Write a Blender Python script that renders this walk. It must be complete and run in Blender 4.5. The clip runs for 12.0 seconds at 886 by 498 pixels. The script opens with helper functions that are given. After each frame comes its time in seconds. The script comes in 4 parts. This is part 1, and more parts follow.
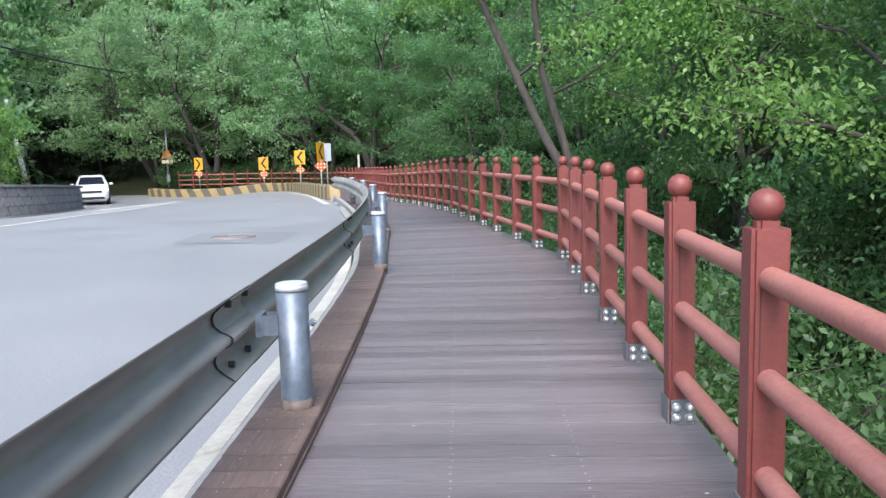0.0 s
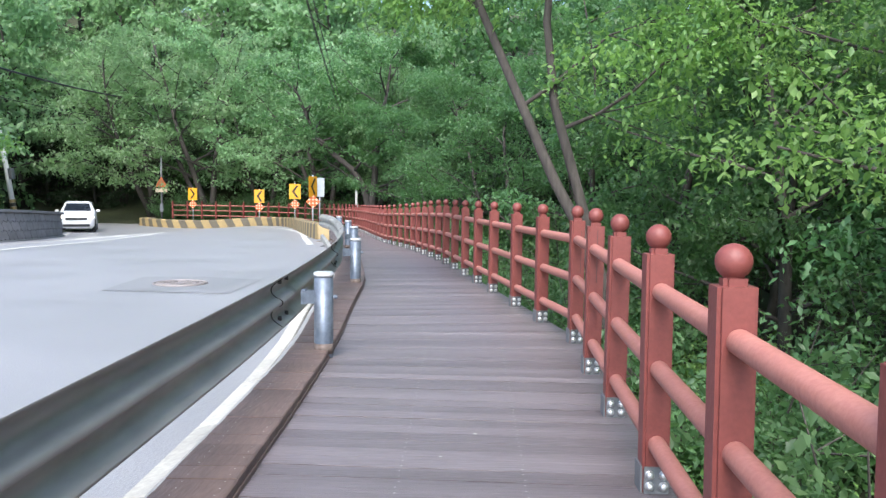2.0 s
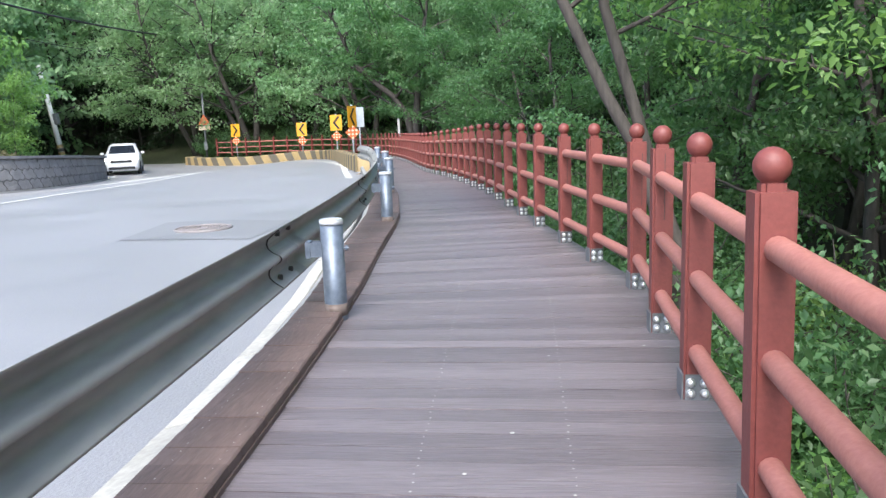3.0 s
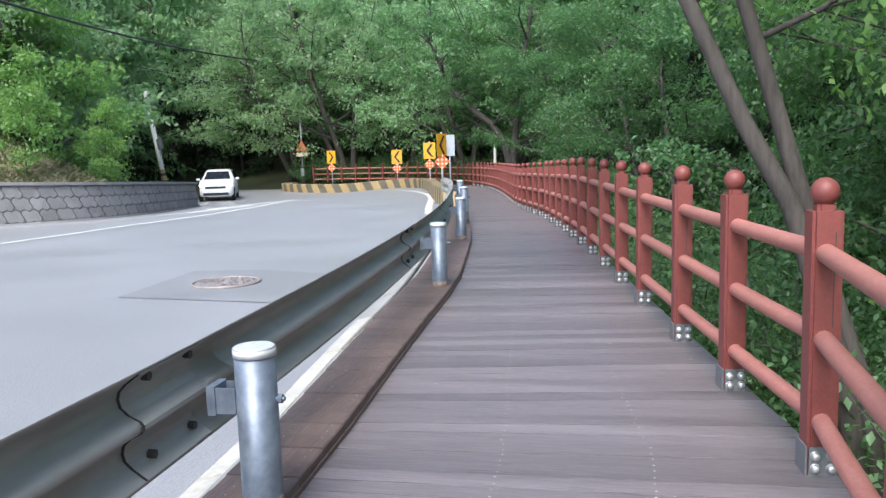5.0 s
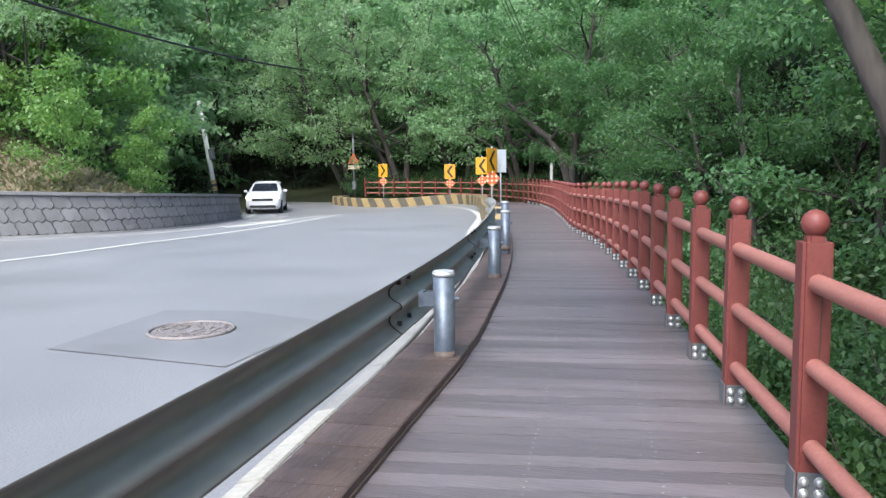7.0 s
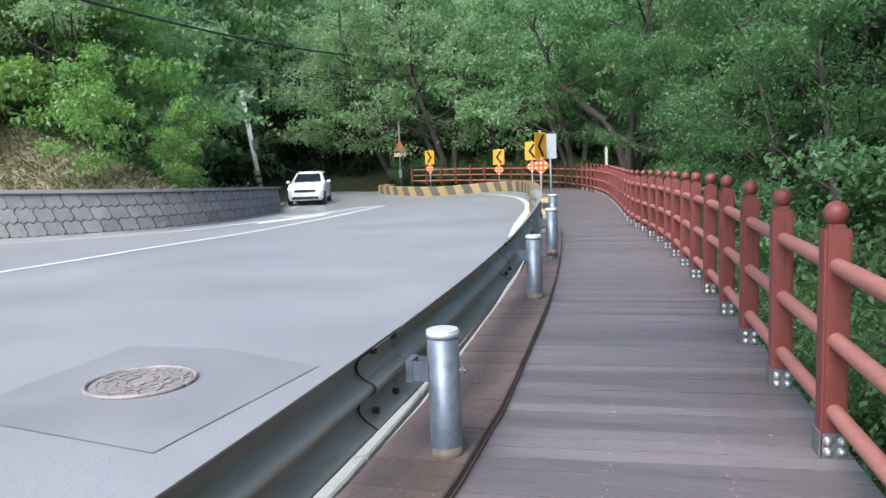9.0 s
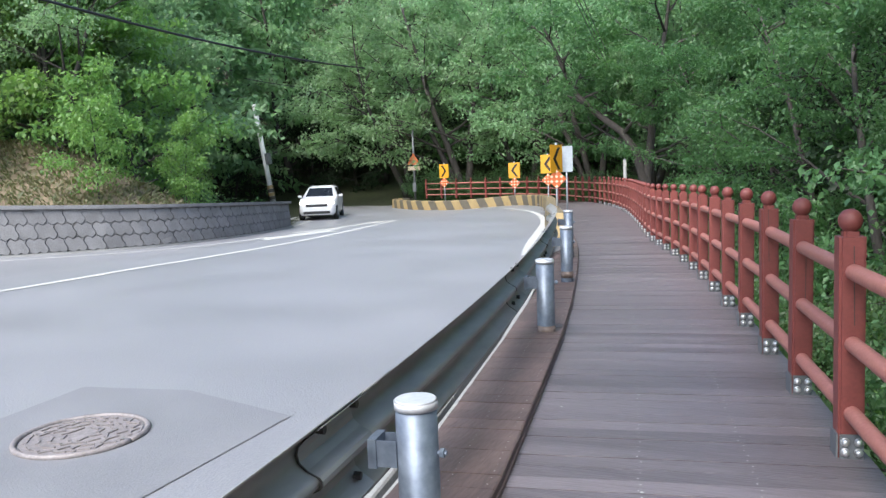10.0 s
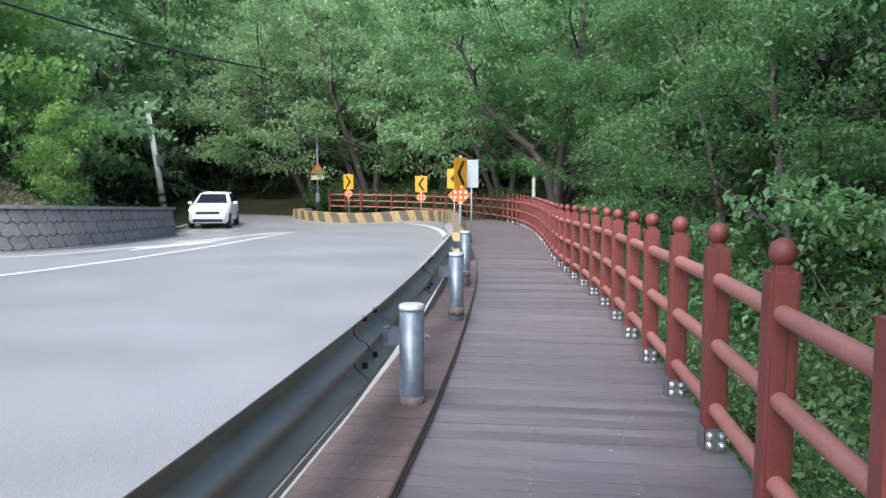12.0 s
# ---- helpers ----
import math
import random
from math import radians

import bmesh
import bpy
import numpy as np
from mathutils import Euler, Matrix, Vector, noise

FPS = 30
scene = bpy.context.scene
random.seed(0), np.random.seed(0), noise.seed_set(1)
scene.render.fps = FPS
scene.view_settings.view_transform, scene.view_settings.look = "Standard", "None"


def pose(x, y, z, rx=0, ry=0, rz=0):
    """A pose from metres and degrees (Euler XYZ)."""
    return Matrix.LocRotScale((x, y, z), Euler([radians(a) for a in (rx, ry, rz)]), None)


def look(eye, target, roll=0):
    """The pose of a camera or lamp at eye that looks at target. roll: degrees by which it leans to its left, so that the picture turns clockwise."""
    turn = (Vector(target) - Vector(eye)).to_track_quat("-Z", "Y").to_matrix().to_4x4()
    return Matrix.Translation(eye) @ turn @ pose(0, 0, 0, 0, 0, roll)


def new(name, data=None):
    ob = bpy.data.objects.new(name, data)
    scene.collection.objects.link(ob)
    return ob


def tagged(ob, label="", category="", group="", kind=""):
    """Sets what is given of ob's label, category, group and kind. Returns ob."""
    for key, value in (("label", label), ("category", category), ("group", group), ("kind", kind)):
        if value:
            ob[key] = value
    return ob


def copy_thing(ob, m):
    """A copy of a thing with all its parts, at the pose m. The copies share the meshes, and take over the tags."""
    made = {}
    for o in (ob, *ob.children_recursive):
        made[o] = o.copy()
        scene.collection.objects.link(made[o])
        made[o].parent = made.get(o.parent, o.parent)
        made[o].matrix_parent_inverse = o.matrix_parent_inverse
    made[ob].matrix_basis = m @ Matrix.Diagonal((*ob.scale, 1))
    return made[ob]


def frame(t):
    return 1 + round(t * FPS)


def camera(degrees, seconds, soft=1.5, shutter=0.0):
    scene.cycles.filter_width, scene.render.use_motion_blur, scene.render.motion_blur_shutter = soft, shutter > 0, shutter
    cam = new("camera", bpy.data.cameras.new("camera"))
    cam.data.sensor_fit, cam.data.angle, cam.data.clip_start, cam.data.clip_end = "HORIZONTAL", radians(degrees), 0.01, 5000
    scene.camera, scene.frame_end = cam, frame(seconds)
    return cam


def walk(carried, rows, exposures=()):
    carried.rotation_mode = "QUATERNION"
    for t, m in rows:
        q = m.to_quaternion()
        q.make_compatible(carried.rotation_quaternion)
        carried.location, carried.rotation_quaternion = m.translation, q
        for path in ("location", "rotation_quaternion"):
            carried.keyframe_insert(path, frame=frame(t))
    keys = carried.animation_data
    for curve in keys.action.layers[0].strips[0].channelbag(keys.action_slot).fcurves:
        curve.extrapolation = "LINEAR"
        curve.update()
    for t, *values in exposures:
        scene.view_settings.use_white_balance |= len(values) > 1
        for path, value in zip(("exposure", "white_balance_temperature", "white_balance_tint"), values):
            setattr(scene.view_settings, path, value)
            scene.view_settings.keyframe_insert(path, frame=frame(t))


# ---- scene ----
cam = camera(58.8, 12.0, soft=1.4)
PATH = [
    (0, (0.434, -0.458, 1.173), (0.385, 1.514, 0.937), -1.7),
    (0.5, (0.452, 0.095, 1.177), (0.334, 2.069, 0.987), 1.5),
    (1, (0.485, 0.642, 1.197), (0.415, 2.621, 1.036), 1.9),
    (1.5, (0.548, 1.16, 1.203), (0.463, 3.14, 1.066), 1.5),
    (2, (0.649, 1.677, 1.205), (0.588, 3.658, 1.067), 0.6),
    (2.5, (0.704, 2.186, 1.211), (0.553, 4.159, 1.022), -0.4),
    (3, (0.745, 2.694, 1.198), (0.552, 4.646, 0.876), -2.3),
    (3.2, (0.754, 2.914, 1.208), (0.496, 4.857, 0.885), -1.2),
    (4.8, (0.835, 4.709, 1.271), (0.397, 6.627, 0.994), -2.0),
    (5, (0.828, 4.984, 1.266), (0.379, 6.905, 1.018), -1.8),
    (5.5, (0.781, 5.485, 1.258), (0.226, 7.38, 1.047), -1.2),
    (6, (0.8, 5.996, 1.291), (0.282, 7.904, 1.099), -2.0),
    (6.5, (0.805, 6.449, 1.308), (0.235, 8.337, 1.072), -1.8),
    (6.7, (0.779, 6.643, 1.308), (0.199, 8.531, 1.093), -1.2),
    (8.3, (0.563, 8.057, 1.346), (-0.095, 9.922, 1.146), -1.3),
    (8.5, (0.538, 8.229, 1.356), (-0.143, 10.076, 1.09), -1.8),
    (9, (0.456, 8.634, 1.398), (-0.267, 10.467, 1.152), -2.2),
    (9.5, (0.403, 9.048, 1.397), (-0.337, 10.882, 1.215), -1.3),
    (10, (0.291, 9.461, 1.39), (-0.473, 11.282, 1.179), -2.4),
    (10.5, (0.224, 9.888, 1.397), (-0.493, 11.724, 1.148), -2.7),
    (11, (0.138, 10.312, 1.382), (-0.537, 12.165, 1.126), 0.2),
    (11.5, (0.105, 10.835, 1.356), (-0.446, 12.732, 1.145), -1.1),
    (12, (0.06, 11.213, 1.346), (-0.494, 13.113, 1.163), 0.1),
]
walk(cam, [(t, look(eye, target, roll)) for t, eye, target, roll in PATH], exposures=((0.0, 1.38), (2.0, 1.55), (3.0, 1.55), (5.0, 1.38), (9.0, 1.3), (12.0, 1.38)))


# ---- light ----
def world_sky():
    w = bpy.data.worlds.new("sky")
    scene.world = w
    w.use_nodes = True
    nt = w.node_tree
    nt.nodes.clear()
    sky = nt.nodes.new("ShaderNodeTexSky")
    sky.sky_type, sky.sun_disc = "NISHITA", False
    sky.sun_elevation, sky.sun_rotation = radians(52), radians(188)
    sky.air_density, sky.dust_density, sky.ozone_density = 1.0, 2.0, 1.5
    bg = nt.nodes.new("ShaderNodeBackground")
    bg.inputs["Strength"].default_value = 0.15
    out = nt.nodes.new("ShaderNodeOutputWorld")
    nt.links.new(sky.outputs[0], bg.inputs[0])
    nt.links.new(bg.outputs[0], out.inputs[0])


world_sky()
sun_data = bpy.data.lights.new("sun", "SUN")
sun_data.energy, sun_data.angle, sun_data.color = 2.0, radians(35), (1.0, 0.985, 0.96)
sun = new("sun", sun_data)
sun.matrix_world = look((0, 0, 30), (3.3, 23.2, 0))


# ---- materials ----
def material(name, colour, dark=None, rough=0.7, metal=0.0, grain=40.0, stain=1.2, bump=0.15, spread=0.25, stretch=(1, 1, 1), rand=0.0, spec=0.5, trans=0.0):
    """Principled surface with grain, larger stains, and relief, in metres."""
    m = bpy.data.materials.new(name)
    m.use_nodes = True
    nt = m.node_tree
    N, L = nt.nodes, nt.links
    p = N["Principled BSDF"]
    dark = dark or tuple(c * 0.55 for c in colour)
    co = N.new("ShaderNodeTexCoord")
    mp = N.new("ShaderNodeMapping")
    mp.inputs["Scale"].default_value = stretch
    L.new(co.outputs["Object"], mp.inputs["Vector"])
    fine, wide = N.new("ShaderNodeTexNoise"), N.new("ShaderNodeTexNoise")
    fine.inputs["Scale"].default_value, fine.inputs["Detail"].default_value = grain, 6
    wide.inputs["Scale"].default_value, wide.inputs["Detail"].default_value = stain, 5
    L.new(mp.outputs[0], fine.inputs["Vector"])
    L.new(mp.outputs[0], wide.inputs["Vector"])
    add = N.new("ShaderNodeMath")
    add.operation = "ADD"
    L.new(fine.outputs["Fac"], add.inputs[0])
    L.new(wide.outputs["Fac"], add.inputs[1])
    ramp = N.new("ShaderNodeMapRange")
    ramp.inputs["From Min"].default_value, ramp.inputs["From Max"].default_value = 1.0 - spread * 1.6, 1.0 + spread * 1.6
    L.new(add.outputs[0], ramp.inputs["Value"])
    mix = N.new("ShaderNodeMix")
    mix.data_type = "RGBA"
    mix.inputs["A"].default_value, mix.inputs["B"].default_value = (*dark, 1), (*colour, 1)
    L.new(ramp.outputs[0], mix.inputs["Factor"])
    colour_out = mix.outputs["Result"]
    if rand:
        info, hsv = N.new("ShaderNodeObjectInfo"), N.new("ShaderNodeHueSaturation")
        mr = N.new("ShaderNodeMapRange")
        mr.inputs["To Min"].default_value, mr.inputs["To Max"].default_value = 1 - rand, 1 + rand
        L.new(info.outputs["Random"], mr.inputs["Value"])
        L.new(mr.outputs[0], hsv.inputs["Value"])
        L.new(colour_out, hsv.inputs["Color"])
        colour_out = hsv.outputs[0]
    L.new(colour_out, p.inputs["Base Color"])
    rr = N.new("ShaderNodeMapRange")
    rr.inputs["To Min"].default_value, rr.inputs["To Max"].default_value = max(0.05, rough - 0.1), min(1, rough + 0.1)
    L.new(wide.outputs["Fac"], rr.inputs["Value"])
    L.new(rr.outputs[0], p.inputs["Roughness"])
    p.inputs["Metallic"].default_value = metal
    p.inputs["Specular IOR Level"].default_value = spec
    if bump:
        b = N.new("ShaderNodeBump")
        b.inputs["Strength"].default_value, b.inputs["Distance"].default_value = bump, 0.01
        L.new(fine.outputs["Fac"], b.inputs["Height"])
        L.new(b.outputs[0], p.inputs["Normal"])
    return m


def leaf_material(name, light, deep, back):
    """Leaves that differ leaf by leaf and tree by tree, and let some light through."""
    m = bpy.data.materials.new(name)
    m.use_nodes = True
    N, L = m.node_tree.nodes, m.node_tree.links
    p = N["Principled BSDF"]
    geo, info = N.new("ShaderNodeNewGeometry"), N.new("ShaderNodeObjectInfo")
    mix = N.new("ShaderNodeMix")
    mix.data_type = "RGBA"
    mix.inputs["A"].default_value, mix.inputs["B"].default_value = (*deep, 1), (*light, 1)
    L.new(geo.outputs["Random Per Island"], mix.inputs["Factor"])
    hsv = N.new("ShaderNodeHueSaturation")
    hue, val = N.new("ShaderNodeMapRange"), N.new("ShaderNodeMapRange")
    hue.inputs["To Min"].default_value, hue.inputs["To Max"].default_value = 0.485, 0.52
    val.inputs["To Min"].default_value, val.inputs["To Max"].default_value = 0.8, 1.2
    L.new(info.outputs["Random"], hue.inputs["Value"])
    L.new(info.outputs["Random"], val.inputs["Value"])
    L.new(hue.outputs[0], hsv.inputs["Hue"])
    L.new(val.outputs[0], hsv.inputs["Value"])
    L.new(mix.outputs["Result"], hsv.inputs["Color"])
    L.new(hsv.outputs[0], p.inputs["Base Color"])
    p.inputs["Roughness"].default_value = 0.42
    p.inputs["Specular IOR Level"].default_value = 0.42
    tr = N.new("ShaderNodeBsdfTranslucent")
    tr.inputs["Color"].default_value = (*back, 1)
    ms = N.new("ShaderNodeMixShader")
    ms.inputs[0].default_value = 0.48
    L.new(p.outputs[0], ms.inputs[1])
    L.new(tr.outputs[0], ms.inputs[2])
    L.new(ms.outputs[0], N["Material Output"].inputs[0])
    return m


ASPHALT = material("worn_asphalt", (0.3, 0.3, 0.316), (0.185, 0.185, 0.196), 0.4, grain=70, stain=0.5, bump=0.5, spread=0.34, spec=0.85)
PATCH = material("patched_asphalt", (0.255, 0.255, 0.268), (0.16, 0.16, 0.169), 0.42, grain=90, stain=1.5, bump=0.35)
DECKWOOD = material("weathered_deck_wood", (0.2, 0.176, 0.188), (0.095, 0.079, 0.084), 0.38, grain=18, stain=1.1, bump=0.45, stretch=(0.3, 5, 5), rand=0.2)
TIMBER = material("brown_timber", (0.165, 0.115, 0.102), (0.07, 0.05, 0.045), 0.55, grain=16, stain=1.5, bump=0.4, stretch=(4, 0.6, 4), rand=0.15)
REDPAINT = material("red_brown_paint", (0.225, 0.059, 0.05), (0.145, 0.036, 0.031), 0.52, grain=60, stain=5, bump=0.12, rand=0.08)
RAILPAINT = material("paler_red_paint", (0.43, 0.185, 0.15), (0.3, 0.105, 0.085), 0.5, grain=60, stain=6, bump=0.12, rand=0.08)
STEEL = material("galvanised_steel", (0.185, 0.222, 0.275), (0.09, 0.115, 0.155), 0.45, metal=0.45, grain=24, stain=9, bump=0.08, spread=0.2)
BEAMSTEEL = material("dull_galvanised_beam", (0.395, 0.39, 0.375), (0.22, 0.217, 0.208), 0.45, metal=0.2, grain=12, stain=2, bump=0.05, stretch=(1, 0.25, 1))
CAPSTEEL = material("bright_cap_steel", (0.62, 0.635, 0.66), (0.45, 0.47, 0.5), 0.45, metal=0.3, grain=40, stain=12, bump=0.05)
BOLT = material("stainless_bolt", (0.85, 0.85, 0.84), (0.65, 0.65, 0.65), 0.3, metal=0.7, grain=60, stain=20, bump=0.03)
KERBWHITE = material("weathered_white_kerb", (0.5, 0.485, 0.435), (0.29, 0.28, 0.255), 0.7, grain=30, stain=3, bump=0.3, rand=0.12)
WHITELINE = material("worn_white_paint", (0.6, 0.6, 0.56), (0.36, 0.36, 0.34), 0.6, grain=45, stain=4, bump=0.2)
CONCRETE = material("grey_concrete", (0.34, 0.34, 0.33), (0.2, 0.2, 0.19), 0.8, grain=50, stain=2, bump=0.35)
BLOCK = material("retaining_block", (0.21, 0.21, 0.215), (0.115, 0.115, 0.115), 0.85, grain=30, stain=3, bump=0.5, rand=0.12)
YELLOW = material("yellow_paint", (0.38, 0.28, 0.125), (0.23, 0.17, 0.085), 0.6, grain=30, stain=3, bump=0.15)
STRIPEDARK = material("faded_black_stripe", (0.13, 0.115, 0.085), (0.07, 0.062, 0.048), 0.7, grain=30, stain=3, bump=0.15)
BLACK = material("black_paint", (0.05, 0.045, 0.04), (0.025, 0.025, 0.025), 0.6, grain=30, stain=3, bump=0.15)
SIGNYELLOW = material("sign_yellow", (0.68, 0.35, 0.02), (0.56, 0.27, 0.02), 0.4, grain=20, stain=5, bump=0)
SIGNBLACK = material("sign_black", (0.02, 0.02, 0.02), (0.012, 0.012, 0.012), 0.4, grain=20, stain=5, bump=0)
ORANGE = material("reflector_orange", (0.6, 0.15, 0.045), (0.45, 0.1, 0.03), 0.4, grain=20, stain=5, bump=0)
DULLORANGE = material("faded_dull_orange", (0.42, 0.2, 0.07), (0.3, 0.13, 0.05), 0.5, grain=20, stain=5, bump=0)
PALE = material("reflector_white", (0.7, 0.58, 0.42), (0.6, 0.48, 0.34), 0.4, grain=20, stain=5, bump=0)
SIGNBACK = material("aluminium_sign_back", (0.45, 0.5, 0.53), (0.33, 0.37, 0.4), 0.5, metal=0.3, grain=20, stain=3, bump=0.03)
POLEMAT = material("pale_concrete_pole", (0.8, 0.8, 0.77), (0.5, 0.5, 0.48), 0.75, grain=40, stain=2, bump=0.2)
IRONRUST = material("rust_stained_steel", (0.2, 0.165, 0.15), (0.09, 0.062, 0.05), 0.7, metal=0.2, grain=30, stain=14, bump=0.15)
DARKEDGE = material("dark_plate_edge", (0.05, 0.042, 0.038), (0.025, 0.022, 0.02), 0.8, grain=80, stain=9, bump=0.2)
GREYPOLE = material("grey_steel_pole", (0.2, 0.21, 0.22), (0.13, 0.14, 0.15), 0.5, metal=0.3, grain=30, stain=3, bump=0.05)
IRON = material("rusty_cast_iron", (0.34, 0.31, 0.305), (0.17, 0.15, 0.145), 0.6, metal=0.2, grain=50, stain=8, bump=0.3)
CABLE = material("black_cable", (0.02, 0.02, 0.02), (0.012, 0.012, 0.012), 0.5, grain=50, stain=5, bump=0)
BARK = material("dark_bark", (0.09, 0.078, 0.07), (0.032, 0.028, 0.025), 0.9, grain=9, stain=2.5, bump=0.9, stretch=(3, 3, 0.6))
SOIL = material("forest_floor", (0.06, 0.075, 0.03), (0.03, 0.028, 0.016), 0.95, grain=6, stain=0.5, bump=0.8)
DRYSLOPE = material("dry_grass_soil", (0.24, 0.18, 0.125), (0.12, 0.1, 0.06), 0.95, grain=5, stain=0.6, bump=0.8)
STRAW = leaf_material("dry_grass_blade", (0.29, 0.25, 0.155), (0.12, 0.17, 0.075), (0.2, 0.21, 0.09))
LEAF = leaf_material("broad_leaf", (0.13, 0.235, 0.1), (0.055, 0.125, 0.055), (0.15, 0.33, 0.095))
LEAFDEEP = leaf_material("deep_leaf", (0.14, 0.245, 0.105), (0.06, 0.125, 0.058), (0.15, 0.31, 0.095))
LEAFBRIGHT = leaf_material("young_leaf", (0.22, 0.34, 0.105), (0.1, 0.2, 0.065), (0.26, 0.48, 0.11))
# Distance haze is mixed into this leaf colour, paler than LEAF.
LEAFFAR = leaf_material("haze_tinted_far_leaf", (0.265, 0.405, 0.215), (0.15, 0.25, 0.13), (0.3, 0.52, 0.22))
# Shade under the canopy, put into the leaf colour.
LEAFSHADE = leaf_material("shade_dark_leaf", (0.05, 0.085, 0.042), (0.025, 0.045, 0.024), (0.03, 0.06, 0.025))
CARWHITE = material("white_car_paint", (0.8, 0.8, 0.8), (0.76, 0.76, 0.77), 0.2, grain=20, stain=3, bump=0)
CARBLACK = material("black_plastic", (0.025, 0.025, 0.028), (0.015, 0.015, 0.016), 0.45, grain=60, stain=6, bump=0.05)
TYRE = material("tyre_rubber", (0.03, 0.03, 0.03), (0.018, 0.018, 0.018), 0.85, grain=60, stain=6, bump=0.1)
GLASS = material("dark_car_glass", (0.03, 0.035, 0.04), (0.02, 0.024, 0.028), 0.06, grain=5, stain=1, bump=0)
LAMPGLASS = material("lit_lamp", (0.75, 0.75, 0.72), (0.6, 0.6, 0.6), 0.1, grain=20, stain=5, bump=0)
LAMPGLASS.node_tree.nodes["Principled BSDF"].inputs["Emission Color"].default_value = (1.0, 0.85, 0.6, 1)
LAMPGLASS.node_tree.nodes["Principled BSDF"].inputs["Emission Strength"].default_value = 4.0


# ---- mesh helpers ----
def bm_mesh(name, bm, mat, smooth=False):
    me = bpy.data.meshes.new(name)
    bm.normal_update()
    bm.to_mesh(me)
    bm.free()
    for m in mat if isinstance(mat, (list, tuple)) else [mat]:
        me.materials.append(m)
    if smooth:
        for f in me.polygons:
            f.use_smooth = True
    return me


def part(name, bm, mat, parent=None, label="", smooth=False):
    """Links a bmesh, or a ready mesh, as one mesh object under parent."""
    me = bm if isinstance(bm, bpy.types.Mesh) else bm_mesh(name, bm, mat, smooth)
    ob = new(name, me)
    ob.parent = parent
    if label:
        ob["label"] = label
    return ob


def thing(name, m, label, category, group="", kind=""):
    ob = new(name)
    ob.empty_display_size = 0.1
    ob.matrix_world = m
    return tagged(ob, label, category, group, kind)


def box(bm, x0, x1, y0, y1, z0, z1, m=None, bevel=0.0, index=0):
    g = bmesh.ops.create_cube(bm, size=1)
    mm = Matrix.Translation(((x0 + x1) / 2, (y0 + y1) / 2, (z0 + z1) / 2)) @ Matrix.Diagonal((x1 - x0, y1 - y0, z1 - z0, 1))
    bmesh.ops.transform(bm, matrix=(m or Matrix()) @ mm, verts=g["verts"])
    faces = {f for v in g["verts"] for f in v.link_faces}
    for f in faces:
        f.material_index = index
    if bevel:
        es = list({e for v in g["verts"] for e in v.link_edges})
        bmesh.ops.bevel(bm, geom=es, offset=bevel, segments=1, affect="EDGES")
    return bm


def rod(bm, a, b, r0, r1=None, n=10, caps=True):
    a, b = Vector(a), Vector(b)
    r1 = r0 if r1 is None else r1
    d = b - a
    g = bmesh.ops.create_cone(bm, cap_ends=caps, segments=n, radius1=r0, radius2=r1, depth=d.length)
    bmesh.ops.transform(bm, matrix=Matrix.Translation((a + b) / 2) @ d.to_track_quat("Z", "Y").to_matrix().to_4x4(), verts=g["verts"])
    if n > 8:
        for f in {f for v in g["verts"] for f in v.link_faces}:
            f.smooth = len(f.verts) == 4
    return bm


def tube(bm, pts, radii, n=8):
    """A tapered tube along points."""
    rings = []
    for i, p in enumerate(pts):
        a, b = Vector(pts[max(i - 1, 0)]), Vector(pts[min(i + 1, len(pts) - 1)])
        q = (b - a).to_track_quat("Z", "Y")
        rings.append([bm.verts.new(Vector(p) + q @ Vector((radii[i] * math.cos(t), radii[i] * math.sin(t), 0))) for t in (2 * math.pi * k / n for k in range(n))])
    for r, s in zip(rings, rings[1:]):
        for k in range(n):
            f = bm.faces.new((r[k], r[(k + 1) % n], s[(k + 1) % n], s[k]))
            f.smooth = True
    bm.faces.new(rings[0][::-1])
    bm.faces.new(rings[-1])
    return bm


def line_at(pts, s):
    """The point and heading at arc length s of a polyline in plan."""
    for (x0, y0), (x1, y1) in zip(pts, pts[1:]):
        d = math.hypot(x1 - x0, y1 - y0)
        if s <= d or (x1, y1) == tuple(pts[-1]):
            return Vector((x0 + (x1 - x0) * s / d, y0 + (y1 - y0) * s / d)), Vector(((x1 - x0) / d, (y1 - y0) / d))
        s -= d


def line_length(pts):
    return sum(math.hypot(b[0] - a[0], b[1] - a[1]) for a, b in zip(pts, pts[1:]))


def rounded(pts, k=3):
    """Corner cutting: a smoother polyline."""
    for _ in range(k):
        out = [pts[0]]
        for a, b in zip(pts, pts[1:]):
            out += [(a[0] * 0.75 + b[0] * 0.25, a[1] * 0.75 + b[1] * 0.25), (a[0] * 0.25 + b[0] * 0.75, a[1] * 0.25 + b[1] * 0.75)]
        pts = out + [pts[-1]]
    return pts


def x_at(pts, y):
    for (x0, y0), (x1, y1) in zip(pts, pts[1:]):
        if y <= y1:
            return x0 + (x1 - x0) * (y - y0) / (y1 - y0)
    (x0, y0), (x1, y1) = pts[-2:]
    return x0 + (x1 - x0) * (y - y0) / (y1 - y0)


